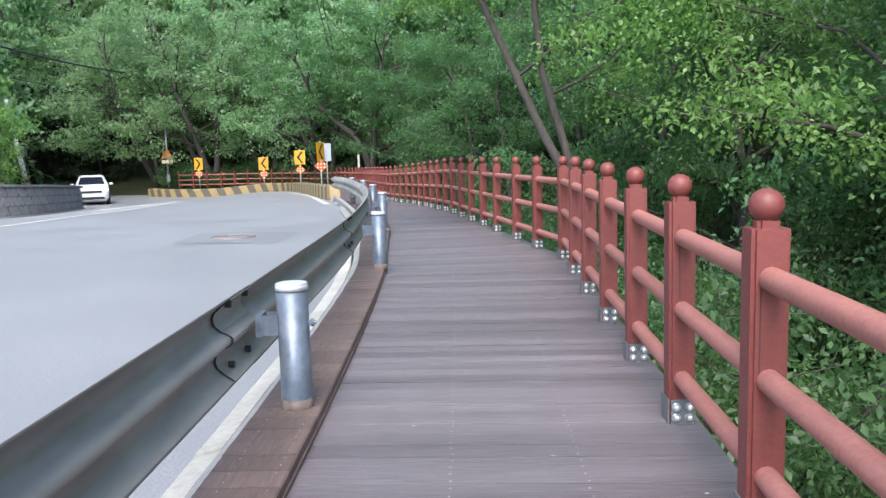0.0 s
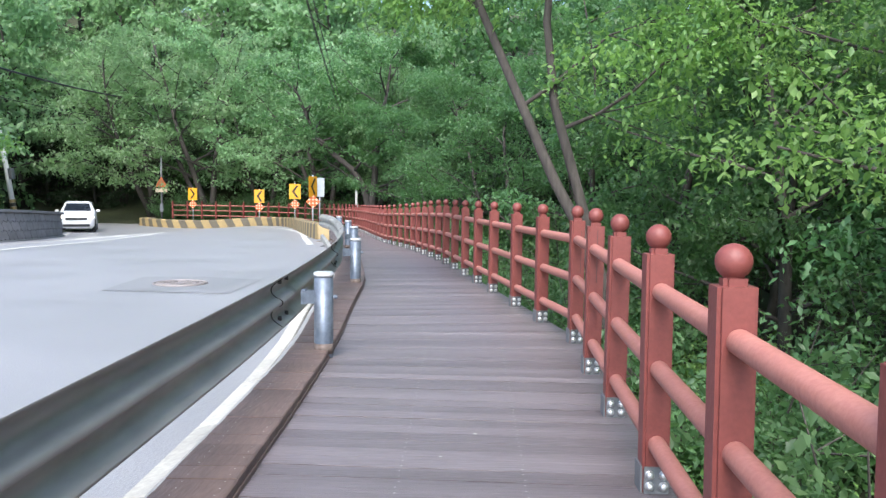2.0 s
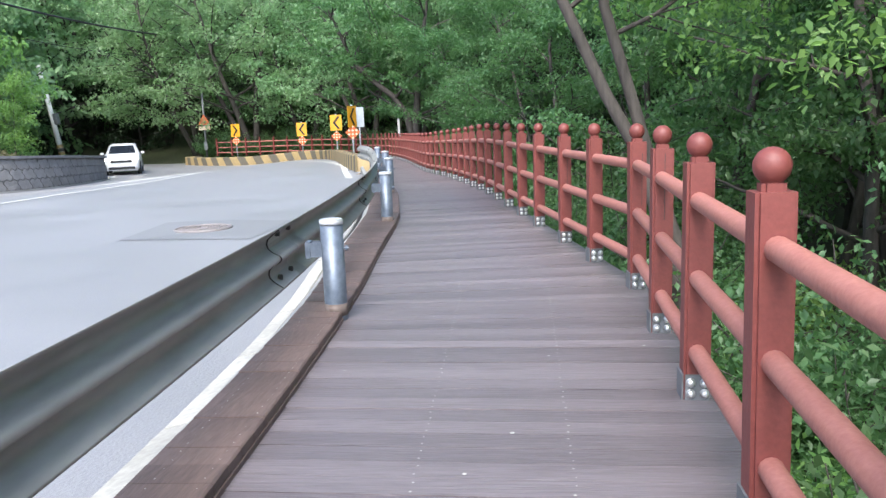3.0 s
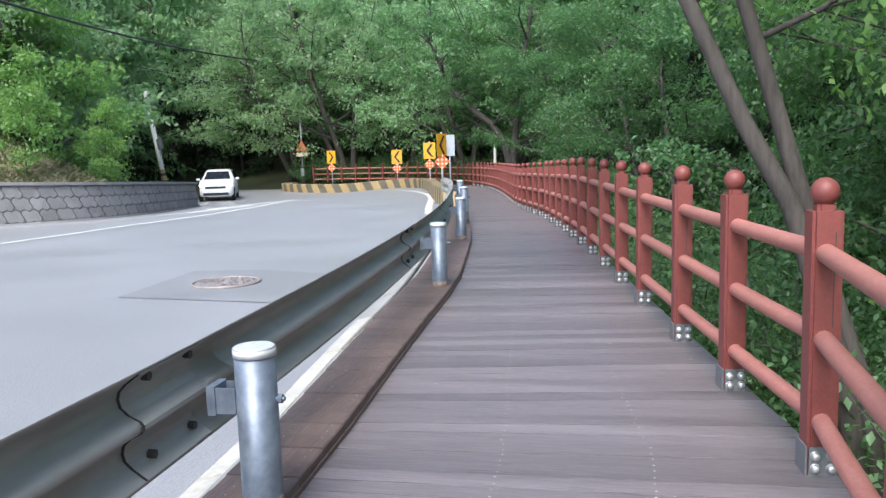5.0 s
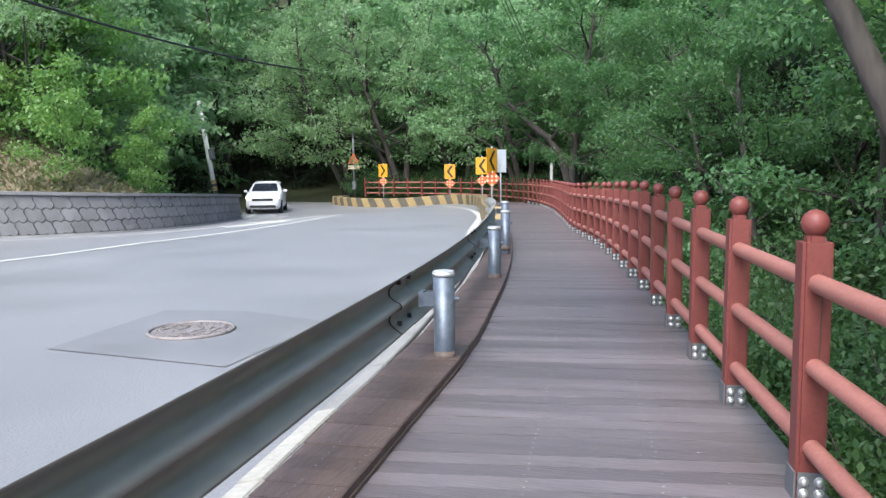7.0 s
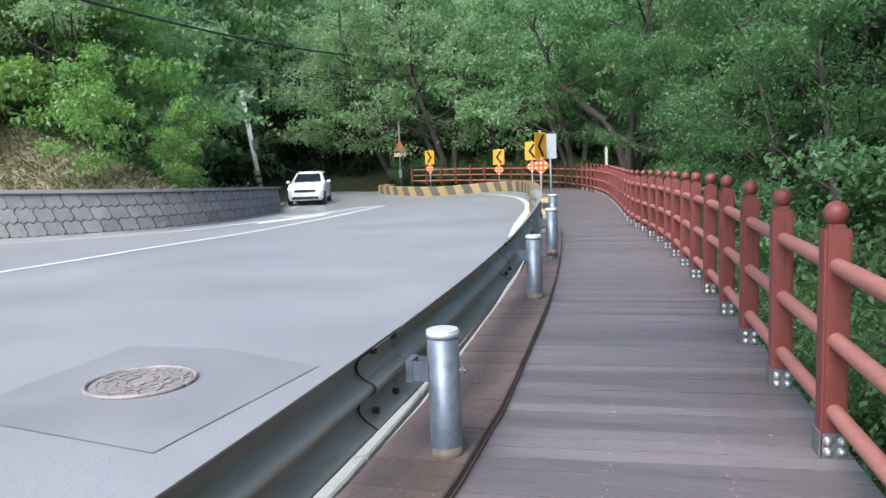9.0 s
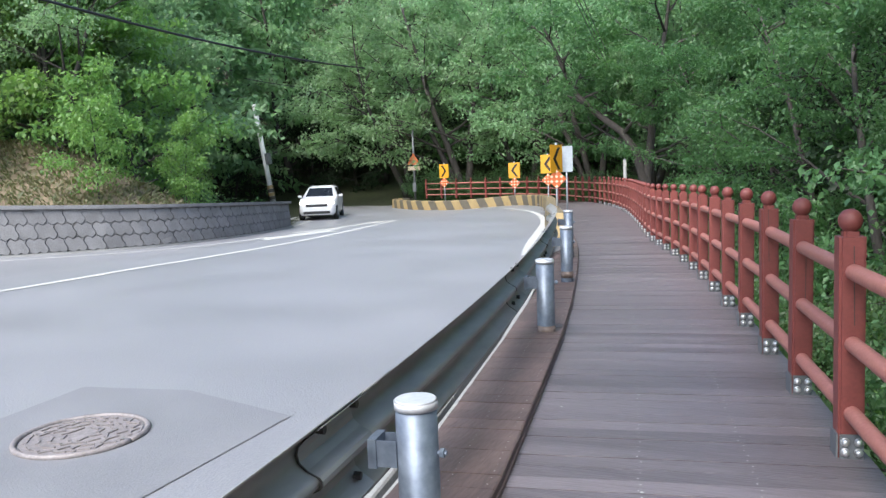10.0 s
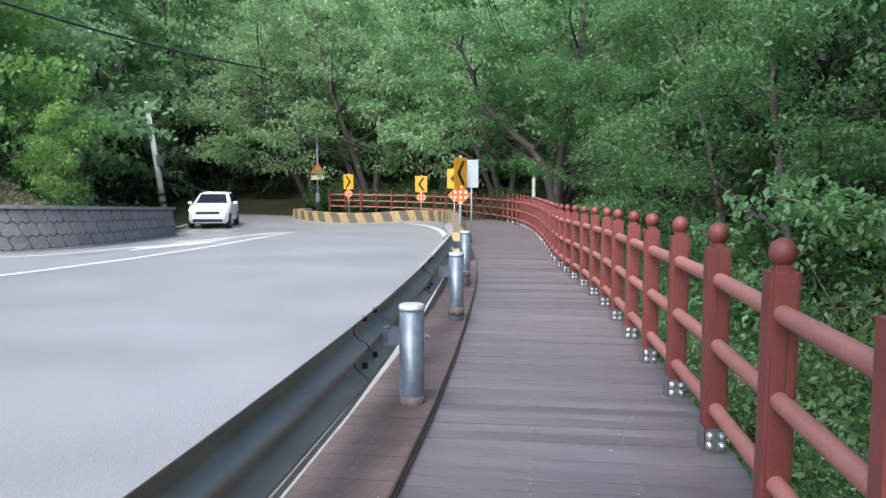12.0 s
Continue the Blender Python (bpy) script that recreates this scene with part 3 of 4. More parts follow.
def block_wall():
    w = thing("wall_blocks", pose(0, 0, 0), "low retaining wall of grey interlocking concrete blocks", "retaining wall", kind="structure")
    total = line_length(WALL)

    def top(s):
        return 1.02 - 0.79 * max(0, min(1, (s - 24) / (total - 24)))
    bm = bmesh.new()
    n = 60
    pts = [tuple(line_at(WALL, total * i / n * 0.9999)[0]) for i in range(n + 1)]
    loft(bm, pts, [(-0.0, -0.3), (-0.0, 0.06), (-0.45, 0.06), (-0.45, -0.3)], road_z)
    part("footing", bm, CONCRETE, w)
    core, cope = bmesh.new(), bmesh.new()
    for b, prof in ((core, lambda t: [(-0.055, -1.3), (-0.135, t), (-0.45, t), (-0.45, -1.3)]), (cope, lambda t: [(-0.02, t), (-0.02, t + 0.09), (-0.47, t + 0.09), (-0.47, t)])):
        rings = []
        for i, p in enumerate(pts):
            a, c = pts[max(i - 1, 0)], pts[min(i + 1, n)]
            d = Vector((c[0] - a[0], c[1] - a[1])).normalized()
            rings.append([b.verts.new((p[0] + d.y * o, p[1] - d.x * o, h)) for o, h in prof(top(total * i / n) - 0.09)])
        for r, q in zip(rings, rings[1:]):
            for k in range(4):
                b.faces.new((r[k], q[k], q[(k + 1) % 4], r[(k + 1) % 4]))
        b.faces.new(rings[0])
        b.faces.new(rings[-1][::-1])
        bmesh.ops.recalc_face_normals(b, faces=b.faces[:])
    part("core", core, BLOCK, w)
    part("coping", cope, BLOCK, w, "plain concrete coping")
    rows = 3
    width = 0.5
    for r in range(rows):
        s = 14.0 - (width / 2 if r % 2 else 0)
        while s < total - width:
            bm = bmesh.new()
            t = top(s + width / 2) - 0.1
            mid = line_at(WALL, min(s + width / 2, total - 0.01))[0]
            low_z = road_z(mid.x, mid.y) + 0.06
            h0, h1 = low_z + 0.01 + (t - low_z) * r / rows, low_z + (t - low_z) * (r + 1) / rows - 0.012
            rings = []
            for depth in (-0.03, 0.0):
                ring = []
                ins = 0.0 if depth < 0 else 0.007
                m = 8
                span = width - 0.02 - 2 * ins
                low = [(s + ins + span * i / m, h0 + ins + 0.035 * math.sin(4 * math.pi * i / m)) for i in range(m + 1)]
                right = [(s + ins + span + 0.05 * math.sin(2 * math.pi * i / 5), h0 + ins + (h1 - h0 - 2 * ins) * i / 5) for i in range(1, 5)]
                up = [(s + ins + span * i / m, h1 - ins + 0.035 * math.sin(4 * math.pi * i / m)) for i in range(m, -1, -1)]
                left = [(s + ins + 0.05 * math.sin(2 * math.pi * i / 5), h0 + ins + (h1 - h0 - 2 * ins) * i / 5) for i in range(4, 0, -1)]
                for q, h in low + right + up + left:
                    p, d = line_at(WALL, min(q, total - 0.01))
                    o = depth - 0.07 * (h - low_z) - 0.03
                    ring.append(bm.verts.new((p.x + d.y * o, p.y - d.x * o, min(h, t) if r == rows - 1 else max(h, low_z))))
                rings.append(ring)
            k = len(rings[0])
            for j in range(k):
                bm.faces.new((rings[0][j], rings[0][(j + 1) % k], rings[1][(j + 1) % k], rings[1][j]))
            bm.faces.new(rings[1])
            part("block", bm, BLOCK, w)
            s += width


# ---- railing ----
def railing():
    f = thing("railing", pose(0, 0, 0), "red-brown wooden railing with ball-topped posts and round rails", "railing")
    body = bmesh.new()
    box(body, -0.055, 0.055, -0.055, 0.055, 0.0, 0.985, bevel=0.0)
    es = [e for e in body.edges if abs(e.verts[0].co.z - e.verts[1].co.z) > 0.5]
    bmesh.ops.bevel(body, geom=es, offset=0.012, segments=2, affect="EDGES")
    tops = [e for e in body.edges if min(v.co.z for v in e.verts) > 0.98]
    bmesh.ops.bevel(body, geom=tops, offset=0.022, segments=2, affect="EDGES")
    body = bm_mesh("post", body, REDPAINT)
    ball = bmesh.new()
    bmesh.ops.create_uvsphere(ball, u_segments=20, v_segments=12, radius=0.051)
    bmesh.ops.translate(ball, verts=ball.verts[:], vec=(0, 0, 1.03))
    rod(ball, (0, 0, 0.98), (0, 0, 1.0), 0.03, n=14)
    ball = bm_mesh("ball", ball, REDPAINT, True)
    plate = bmesh.new()
    box(plate, -0.063, -0.0555, -0.056, 0.056, 0.0, 0.11)
    box(plate, -0.05, 0.05, -0.063, -0.0555, 0.0, 0.11)
    plate = bm_mesh("bracket", plate, GREYPOLE)
    bolt = bmesh.new()
    rod(bolt, (0, 0, 0), (0, -0.008, 0), 0.02, 0.019, n=10)
    rod(bolt, (0, -0.008, 0), (0, -0.018, 0), 0.018, 0.009, n=10)
    bolt = bm_mesh("bolt", bolt, BOLT, True)
    crack = bmesh.new()
    box(crack, -0.0016, 0.0016, -0.0565, -0.05, 0.62, 0.96)
    crack = bm_mesh("crack", crack, BLACK)
    spots = [(fence_x(y), y) for y in (-3.4, -2.35, -1.3, -0.25, 0.8, 1.85, 2.87, 3.86, 4.88, 5.97, 7.0, 8.12, 9.16, 10.18, 11.37, 12.36, 13.35, 14.32)]
    rest = rounded(FENCE[2:], 2)
    total = line_length(rest)
    s = 0.0
    while s < total:
        spots.append(tuple(line_at(rest, s)[0]))
        s += 1.015
    def tall(y):
        return max(0.93, min(1.04, 0.985 + 0.0133 * (y - 2.87)))
    rng = random.Random(2)
    unit = bmesh.new()
    rod(unit, (0, 0, 0), (0, 1, 0), 0.037, n=14, caps=False)
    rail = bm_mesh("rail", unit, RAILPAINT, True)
    for i, (x, y) in enumerate(spots):
        a, b = spots[max(i - 1, 0)], spots[min(i + 1, len(spots) - 1)]
        z = deck_z(x, y)
        yaw = -math.degrees(math.atan2(b[0] - a[0], b[1] - a[1]))
        o = part("post", body, None, f)
        o.matrix_local = pose(x, y, z, rng.uniform(-0.5, 0.5), rng.uniform(-0.5, 0.5), yaw + rng.uniform(-2, 2)) @ Matrix.Diagonal((1, 1, tall(y), 1))
        part("ball", ball, None, o)
        if 0 < y < 20 and rng.random() < 0.6:
            part("crack", crack, None, o).matrix_local = pose(rng.uniform(-0.03, 0.02), 0, rng.uniform(-0.12, 0.02), 0, rng.uniform(-1, 1), 0)
        if y < 42:
            part("bracket", plate, None, o)
            for bx, bz in ((-0.028, 0.032), (0.028, 0.032), (-0.028, 0.078), (0.028, 0.078)):
                part("bolt", bolt, None, o).matrix_local = pose(bx, -0.063, bz)
        if i + 1 < len(spots):
            for h in (0.20, 0.505, 0.815):
                p, q = Vector((x, y, z + h * tall(y))), Vector((*spots[i + 1], deck_z(*spots[i + 1]) + h * tall(spots[i + 1][1])))
                d = q - p
                r = part("rail", rail, None, f)
                r.matrix_local = Matrix.Translation(p) @ d.to_track_quat("Y", "Z").to_matrix().to_4x4() @ Matrix.Diagonal((1, d.length, 1, 1))


railing()


# ---- boardwalk structure ----
def boardwalk_frame():
    k = thing("boardwalk_frame", pose(0, 0, 0), "dark timber beams and posts carrying the boardwalk", "boardwalk frame")
    line = rounded(FENCE[:12], 1)
    bm = bmesh.new()
    loft(bm, line, [(-0.02, -0.04), (0.085, -0.04), (0.085, -0.24), (-0.02, -0.24)], deck_z)
    part("edge_beam", bm, TIMBER, k)
    leg = bmesh.new()
    box(leg, -0.07, 0.07, -0.07, 0.07, -3.2, -0.24)
    leg = bm_mesh("leg", leg, TIMBER)
    s = 0.5
    while s < line_length(line) - 1:
        p, d = line_at(line, s)
        part("leg", leg, None, k).matrix_local = pose(p.x - 0.1, p.y, deck_z(p.x, p.y))
        s += 2.4


boardwalk_frame()


# ---- signs ----
def chevron(bm, w, h, flip=1):
    """A thick arrow head, on the front of a board."""
    pts = [(-0.28, 0.0), (0.12, 0.40), (0.32, 0.40), (-0.06, 0.0), (0.32, -0.40), (0.12, -0.40)]
    vs = [bm.verts.new((flip * x * w, -0.012, z * h)) for x, z in pts]
    for f in (bm.faces.new([vs[0], vs[1], vs[2], vs[3]]), bm.faces.new([vs[0], vs[3], vs[4], vs[5]])):
        f.normal_update()
        if f.normal.y > 0:
            f.normal_flip()


def chevron_sign(x, y, z, yaw, h, flip=1, w=0.42, hh=0.55, diamond=0.3, zd=None, group="chevron signs round the bend", twist=0):
    base = road_z(x, y) - 0.15
    s = thing("chevron_sign", pose(x, y, base, 0, 0, yaw), "yellow chevron road sign with orange reflector diamond on a pole", "road sign", group)
    zz = z - base
    bm = bmesh.new()
    rod(bm, (0, 0.03, 0), (0, 0.03, zz + hh / 2 + 0.05), 0.028, n=12)
    part("pole", bm, SIGNBACK, s)
    bm = bmesh.new()
    box(bm, -w / 2, w / 2, -0.008, 0.004, zz - hh / 2, zz + hh / 2, bevel=0.003)
    board = part("board", bm, SIGNYELLOW, s)
    board.rotation_euler = (0, 0, radians(twist))
    bm = bmesh.new()
    chevron(bm, w, hh, flip)
    part("chevron", bm, SIGNBLACK, board).location = (0, 0, zz)
    zd = (zd if zd is not None else z - 0.45) - base
    bm = bmesh.new()
    box(bm, -diamond / 2, diamond / 2, -0.008, 0.004, -diamond / 2, diamond / 2, pose(0, 0, zd, 0, 45, 0))
    d = part("diamond", bm, ORANGE, s, "orange diamond with pale reflectors")
    n = 4
    dot = bmesh.new()
    q = diamond / n
    box(dot, -q * 0.36, q * 0.36, -0.012, -0.009, -q * 0.36, q * 0.36)
    dot = bm_mesh("reflector", dot, PALE)
    for i in range(n):
        for j in range(n):
            if (i + j) % 2:
                part("reflector", dot, None, d).matrix_local = pose(0, 0, zd, 0, 45, 0) @ pose((i - 1.5) * q, 0, (j - 1.5) * q)
    return s


chevron_sign(-4.88, 29.66, 1.43, 16, 1, w=0.5, hh=0.72, diamond=0.36, zd=0.9, twist=50)
chevron_sign(-7.5, 38.6, 1.26, 12, 1, w=0.53, hh=0.7, diamond=0.34, zd=0.66)
chevron_sign(-11.3, 46.5, 0.98, 8, 1, w=0.57, hh=0.76, diamond=0.4, zd=0.36)
chevron_sign(-15.97, 48.8, 1.06, -8, 1, flip=-1, w=0.57, hh=0.74, diamond=0.4, zd=0.45)


def blank_sign():
    s = thing("road_sign", pose(-4.72, 30.1, -0.45, 0, 0, 10), "plain grey back of a rectangular road sign", "road sign")
    bm = bmesh.new()
    box(bm, -0.17, 0.17, -0.004, 0.004, 1.52, 2.2, bevel=0.003)
    part("board", bm, SIGNBACK, s)
    bm = bmesh.new()
    rod(bm, (0, 0.035, 0), (0, 0.035, 2.18), 0.025, n=10)
    part("pole", bm, SIGNBACK, s)


blank_sign()


def pale_post():
    s = thing("marker_post", pose(-4.45, 37.6, -2.2), "pale grey steel post standing behind the railing in the bend", "post")
    bm = bmesh.new()
    rod(bm, (0, 0, 0), (0, 0, 3.5), 0.06, 0.055, n=14)
    part("shaft", bm, CONCRETE, s)
    bm = bmesh.new()
    rod(bm, (0, 0, 3.5), (0, 0, 3.54), 0.065, 0.04, n=14)
    part("cap", bm, GREYPOLE, s)


pale_post()


def warning_sign():
    s = thing("warning_sign", pose(-18.7, 50.9, -0.8, 0, 0, 16) @ Matrix.Scale(1.3, 4), "orange triangular warning sign with a plate on a tall grey pole", "road sign")
    bm = bmesh.new()
    rod(bm, (0, 0.05, 0), (0, 0.05, 3.4), 0.05, n=12)
    part("pole", bm, GREYPOLE, s)
    bm = bmesh.new()
    for k, (r, y, i) in enumerate(((0.34, 0, 0),)):
        vs = [bm.verts.new((r * math.sin(t), yy, 1.92 + r * math.cos(t))) for yy in (-0.01, 0.01) for t in (0, 2 * math.pi / 3, 4 * math.pi / 3)]
        bm.faces.new(vs[:3])
        bm.faces.new(vs[5:2:-1])
        for a in range(3):
            bm.faces.new((vs[a], vs[a + 3], vs[(a + 1) % 3 + 3], vs[(a + 1) % 3]))
    bmesh.ops.recalc_face_normals(bm, faces=bm.faces[:])
    tri = part("triangle", bm, ORANGE, s)
    bm = bmesh.new()
    vs = [bm.verts.new((0.22 * math.sin(t), -0.014, 1.92 + 0.22 * math.cos(t))) for t in (0, 2 * math.pi / 3, 4 * math.pi / 3)]
    f = bm.faces.new(vs)
    f.normal_update()
    if f.normal.y > 0:
        f.normal_flip()
    part("face", bm, DULLORANGE, tri)
    bm = bmesh.new()
    box(bm, -0.27, 0.27, -0.01, 0.006, 1.5, 1.68, bevel=0.003)
    part("plate", bm, PALE, s)
    bm = bmesh.new()
    box(bm, -0.08, 0.08, -0.06, 0.0, 0.55, 0.95, bevel=0.01)
    part("control_box", bm, GREYPOLE, s)


warning_sign()


def utility_pole():
    s = thing("utility_pole", pose(-26.3, 47.9, -1.0, 0, -9, 0) @ Matrix.Scale(1.62, 4), "leaning pale concrete utility pole with a striped foot", "utility pole")
    bm = bmesh.new()
    rod(bm, (0, 0, 0), (0, 0, 3.95), 0.1, 0.08, n=16)
    part("shaft", bm, POLEMAT, s)
    for i in range(4):
        bm = bmesh.new()
        rod(bm, (0, 0, 0.5 + i * 0.13), (0, 0, 0.62 + i * 0.13), 0.113, 0.113, n=16, caps=False)
        part("band", bm, (BLACK, YELLOW)[i % 2], s)
    bm = bmesh.new()
    box(bm, 0.08, 0.22, -0.1, 0.1, 1.75, 2.15, bevel=0.01)
    part("meter_box", bm, GREYPOLE, s)


utility_pole()


def cable(pts, sag, r, label):
    bm = bmesh.new()
    a, b = Vector(pts[0]), Vector(pts[1])
    n = 24
    tube(bm, [a.lerp(b, i / n) - Vector((0, 0, sag * 4 * (i / n) * (1 - i / n))) for i in range(n + 1)], [r] * (n + 1), 6)
    tagged(part("overhead_cable", bm, CABLE), label, "cable")


# ---- trees ----
def leaves(rng, centres, radius, flat, count, size, droop=0.25):
    """Leaves as folded blades scattered in flattened sprays round the given centres."""
    k = len(centres)
    which = rng.integers(0, k, count)
    r = radius * np.sqrt(rng.random(count)) * (0.6 + 0.7 * rng.random(k))[which]
    t = rng.random(count) * 2 * np.pi
    c = np.asarray(centres)[which]
    p = c + np.stack([r * np.cos(t), r * np.sin(t), flat * rng.normal(size=count) - droop * r * r / max(radius, 0.1)], 1)
    yaw = rng.random(count) * 2 * np.pi
    pitch = rng.normal(-0.6, 0.5, count)
    roll = rng.normal(0, 0.6, count)
    s = size * (0.65 + 0.7 * rng.random(count))
    d = np.stack([np.cos(yaw) * np.cos(pitch), np.sin(yaw) * np.cos(pitch), np.sin(pitch)], 1)
    side = np.stack([-np.sin(yaw), np.cos(yaw), np.zeros(count)], 1)
    up = np.cross(d, side)
    side = side * np.cos(roll)[:, None] + up * np.sin(roll)[:, None]
    up = np.cross(d, side)
    s = s[:, None]
    v = np.empty((count, 4, 3))
    v[:, 0] = p
    v[:, 1] = p + d * s * 0.45 + side * s * 0.27 + up * s * 0.07
    v[:, 2] = p + d * s
    v[:, 3] = p + d * s * 0.45 - side * s * 0.27 + up * s * 0.07
    return v.reshape(-1, 3)


def leaf_mesh(name, verts, mat):
    n = len(verts) // 4
    me = bpy.data.meshes.new(name)
    me.vertices.add(len(verts))
    me.vertices.foreach_set("co", verts.astype(np.float32).ravel())
    idx = np.arange(len(verts)).reshape(-1, 4)
    tri = np.concatenate([idx[:, [0, 1, 2]], idx[:, [0, 2, 3]]], 1).reshape(-1)
    me.loops.add(len(tri))
    me.loops.foreach_set("vertex_index", tri.astype(np.int32))
    me.polygons.add(2 * n)
    me.polygons.foreach_set("loop_start", np.arange(0, 6 * n, 3, dtype=np.int32))
    me.materials.append(mat)
    me.update(calc_edges=True)
    me.validate()
    return me


def limb(rng, start, heading, length, bend, steps=5):
    pts = [np.array(start, float)]
    h = np.array(heading, float)
    for _ in range(steps):
        h = h + rng.normal(0, bend, 3)
        h /= np.linalg.norm(h)
        pts.append(pts[-1] + h * length / steps)
    return pts, h


def make_tree(seed, height, first, reach, trunk_r, count, size, mat, stems=1, lean=(0, 0), spray=0.75, limbs=14, label="", at=None, paths=()):
    """Trunk, limbs, boughs and a crown of leaf sprays."""
    rng = np.random.default_rng(seed)
    tree = thing("tree", at or pose(0, 0, -50), label, "tree", "trees of the wood")
    wood = bmesh.new()
    tips = []
    stems = len(paths) or stems
    for st in range(stems):
        a = 2 * np.pi * st / stems + rng.random() * 2
        head = np.array([lean[0] + 0.22 * np.cos(a) * (stems > 1), lean[1] + 0.22 * np.sin(a) * (stems > 1), 1.0])
        pts, _ = limb(rng, (0, 0, -0.5), head / np.linalg.norm(head), height * (1 - 0.12 * st), 0.07, 9)
        if paths:
            pts = [np.array(p, float) for p in paths[st]]
        rad = [trunk_r * (1 - 0.85 * i / 9) * (1.35 if i == 0 else 1) for i in range(10)]
        tube(wood, [tuple(p) for p in pts], rad, 9)
        for i in range(limbs // stems):
            f = first / height + (1 - first / height) * ((i + rng.random()) / (limbs // stems))
            k = min(int(f * 9), 8)
            p = pts[k] + (pts[k + 1] - pts[k]) * (f * 9 - k)
            t = i * 2.4 + rng.random() * 0.8
            ln = reach * (1.15 - 0.75 * max(0, f - 0.25)) * (0.7 + 0.5 * rng.random())
            up = 0.25 + 0.7 * f
            q, h = limb(rng, p, np.array([np.cos(t), np.sin(t), up]) / np.hypot(1, up), ln, 0.14, 5)
            r0 = trunk_r * 0.42 * (1.1 - 0.7 * f)
            tube(wood, [tuple(x) for x in q], [r0 * (1 - 0.17 * j) for j in range(6)], 6)
            tips += [q[3], q[4], q[5]]
            for j in range(5):
                b = q[1 + rng.integers(0, 4)]
                tt = t + rng.uniform(-1.3, 1.3)
                w, _ = limb(rng, b, np.array([np.cos(tt), np.sin(tt), rng.uniform(-0.15, 0.45)]), ln * rng.uniform(0.25, 0.5), 0.15, 3)
                tube(wood, [tuple(x) for x in w], [r0 * 0.35 * (1 - 0.25 * j2) for j2 in range(4)], 4)
                tips += [w[2], w[3]]
        tips.append(pts[-1])
    part("trunk", wood, BARK, tree)
    part("crown", leaf_mesh("crown", leaves(rng, tips, spray, 0.13, count, size), mat), None, tree)
    return tree


def make_shrub(seed, height, spread, count, size, mat, label):
    rng = np.random.default_rng(seed)
    sh = thing("shrub", pose(0, 0, -50), label, "shrub", "undergrowth shrubs")
    wood = bmesh.new()
    tips = []
    for i in range(9):
        t = i * 2.4
        q, h = limb(rng, (0, 0, -0.2), np.array([np.cos(t) * spread / height, np.sin(t) * spread / height, 1.0]), height * rng.uniform(0.6, 1.05), 0.16, 5)
        tube(wood, [tuple(x) for x in q], [0.022 * (1 - 0.17 * j) for j in range(6)], 5)
        tips += q[1:]
        for j in range(3):
            b = q[2 + rng.integers(0, 3)]
            tt = rng.random() * 6.3
            w, _ = limb(rng, b, np.array([np.cos(tt), np.sin(tt), 0.2]), spread * 0.5, 0.2, 2)
            tube(wood, [tuple(x) for x in w], [0.008, 0.006, 0.004], 4)
            tips += w[1:]
    part("stem", wood, BARK, sh)
    part("foliage", leaf_mesh("foliage", leaves(rng, tips, 0.4, 0.12, count, size), mat), None, sh)
    return sh


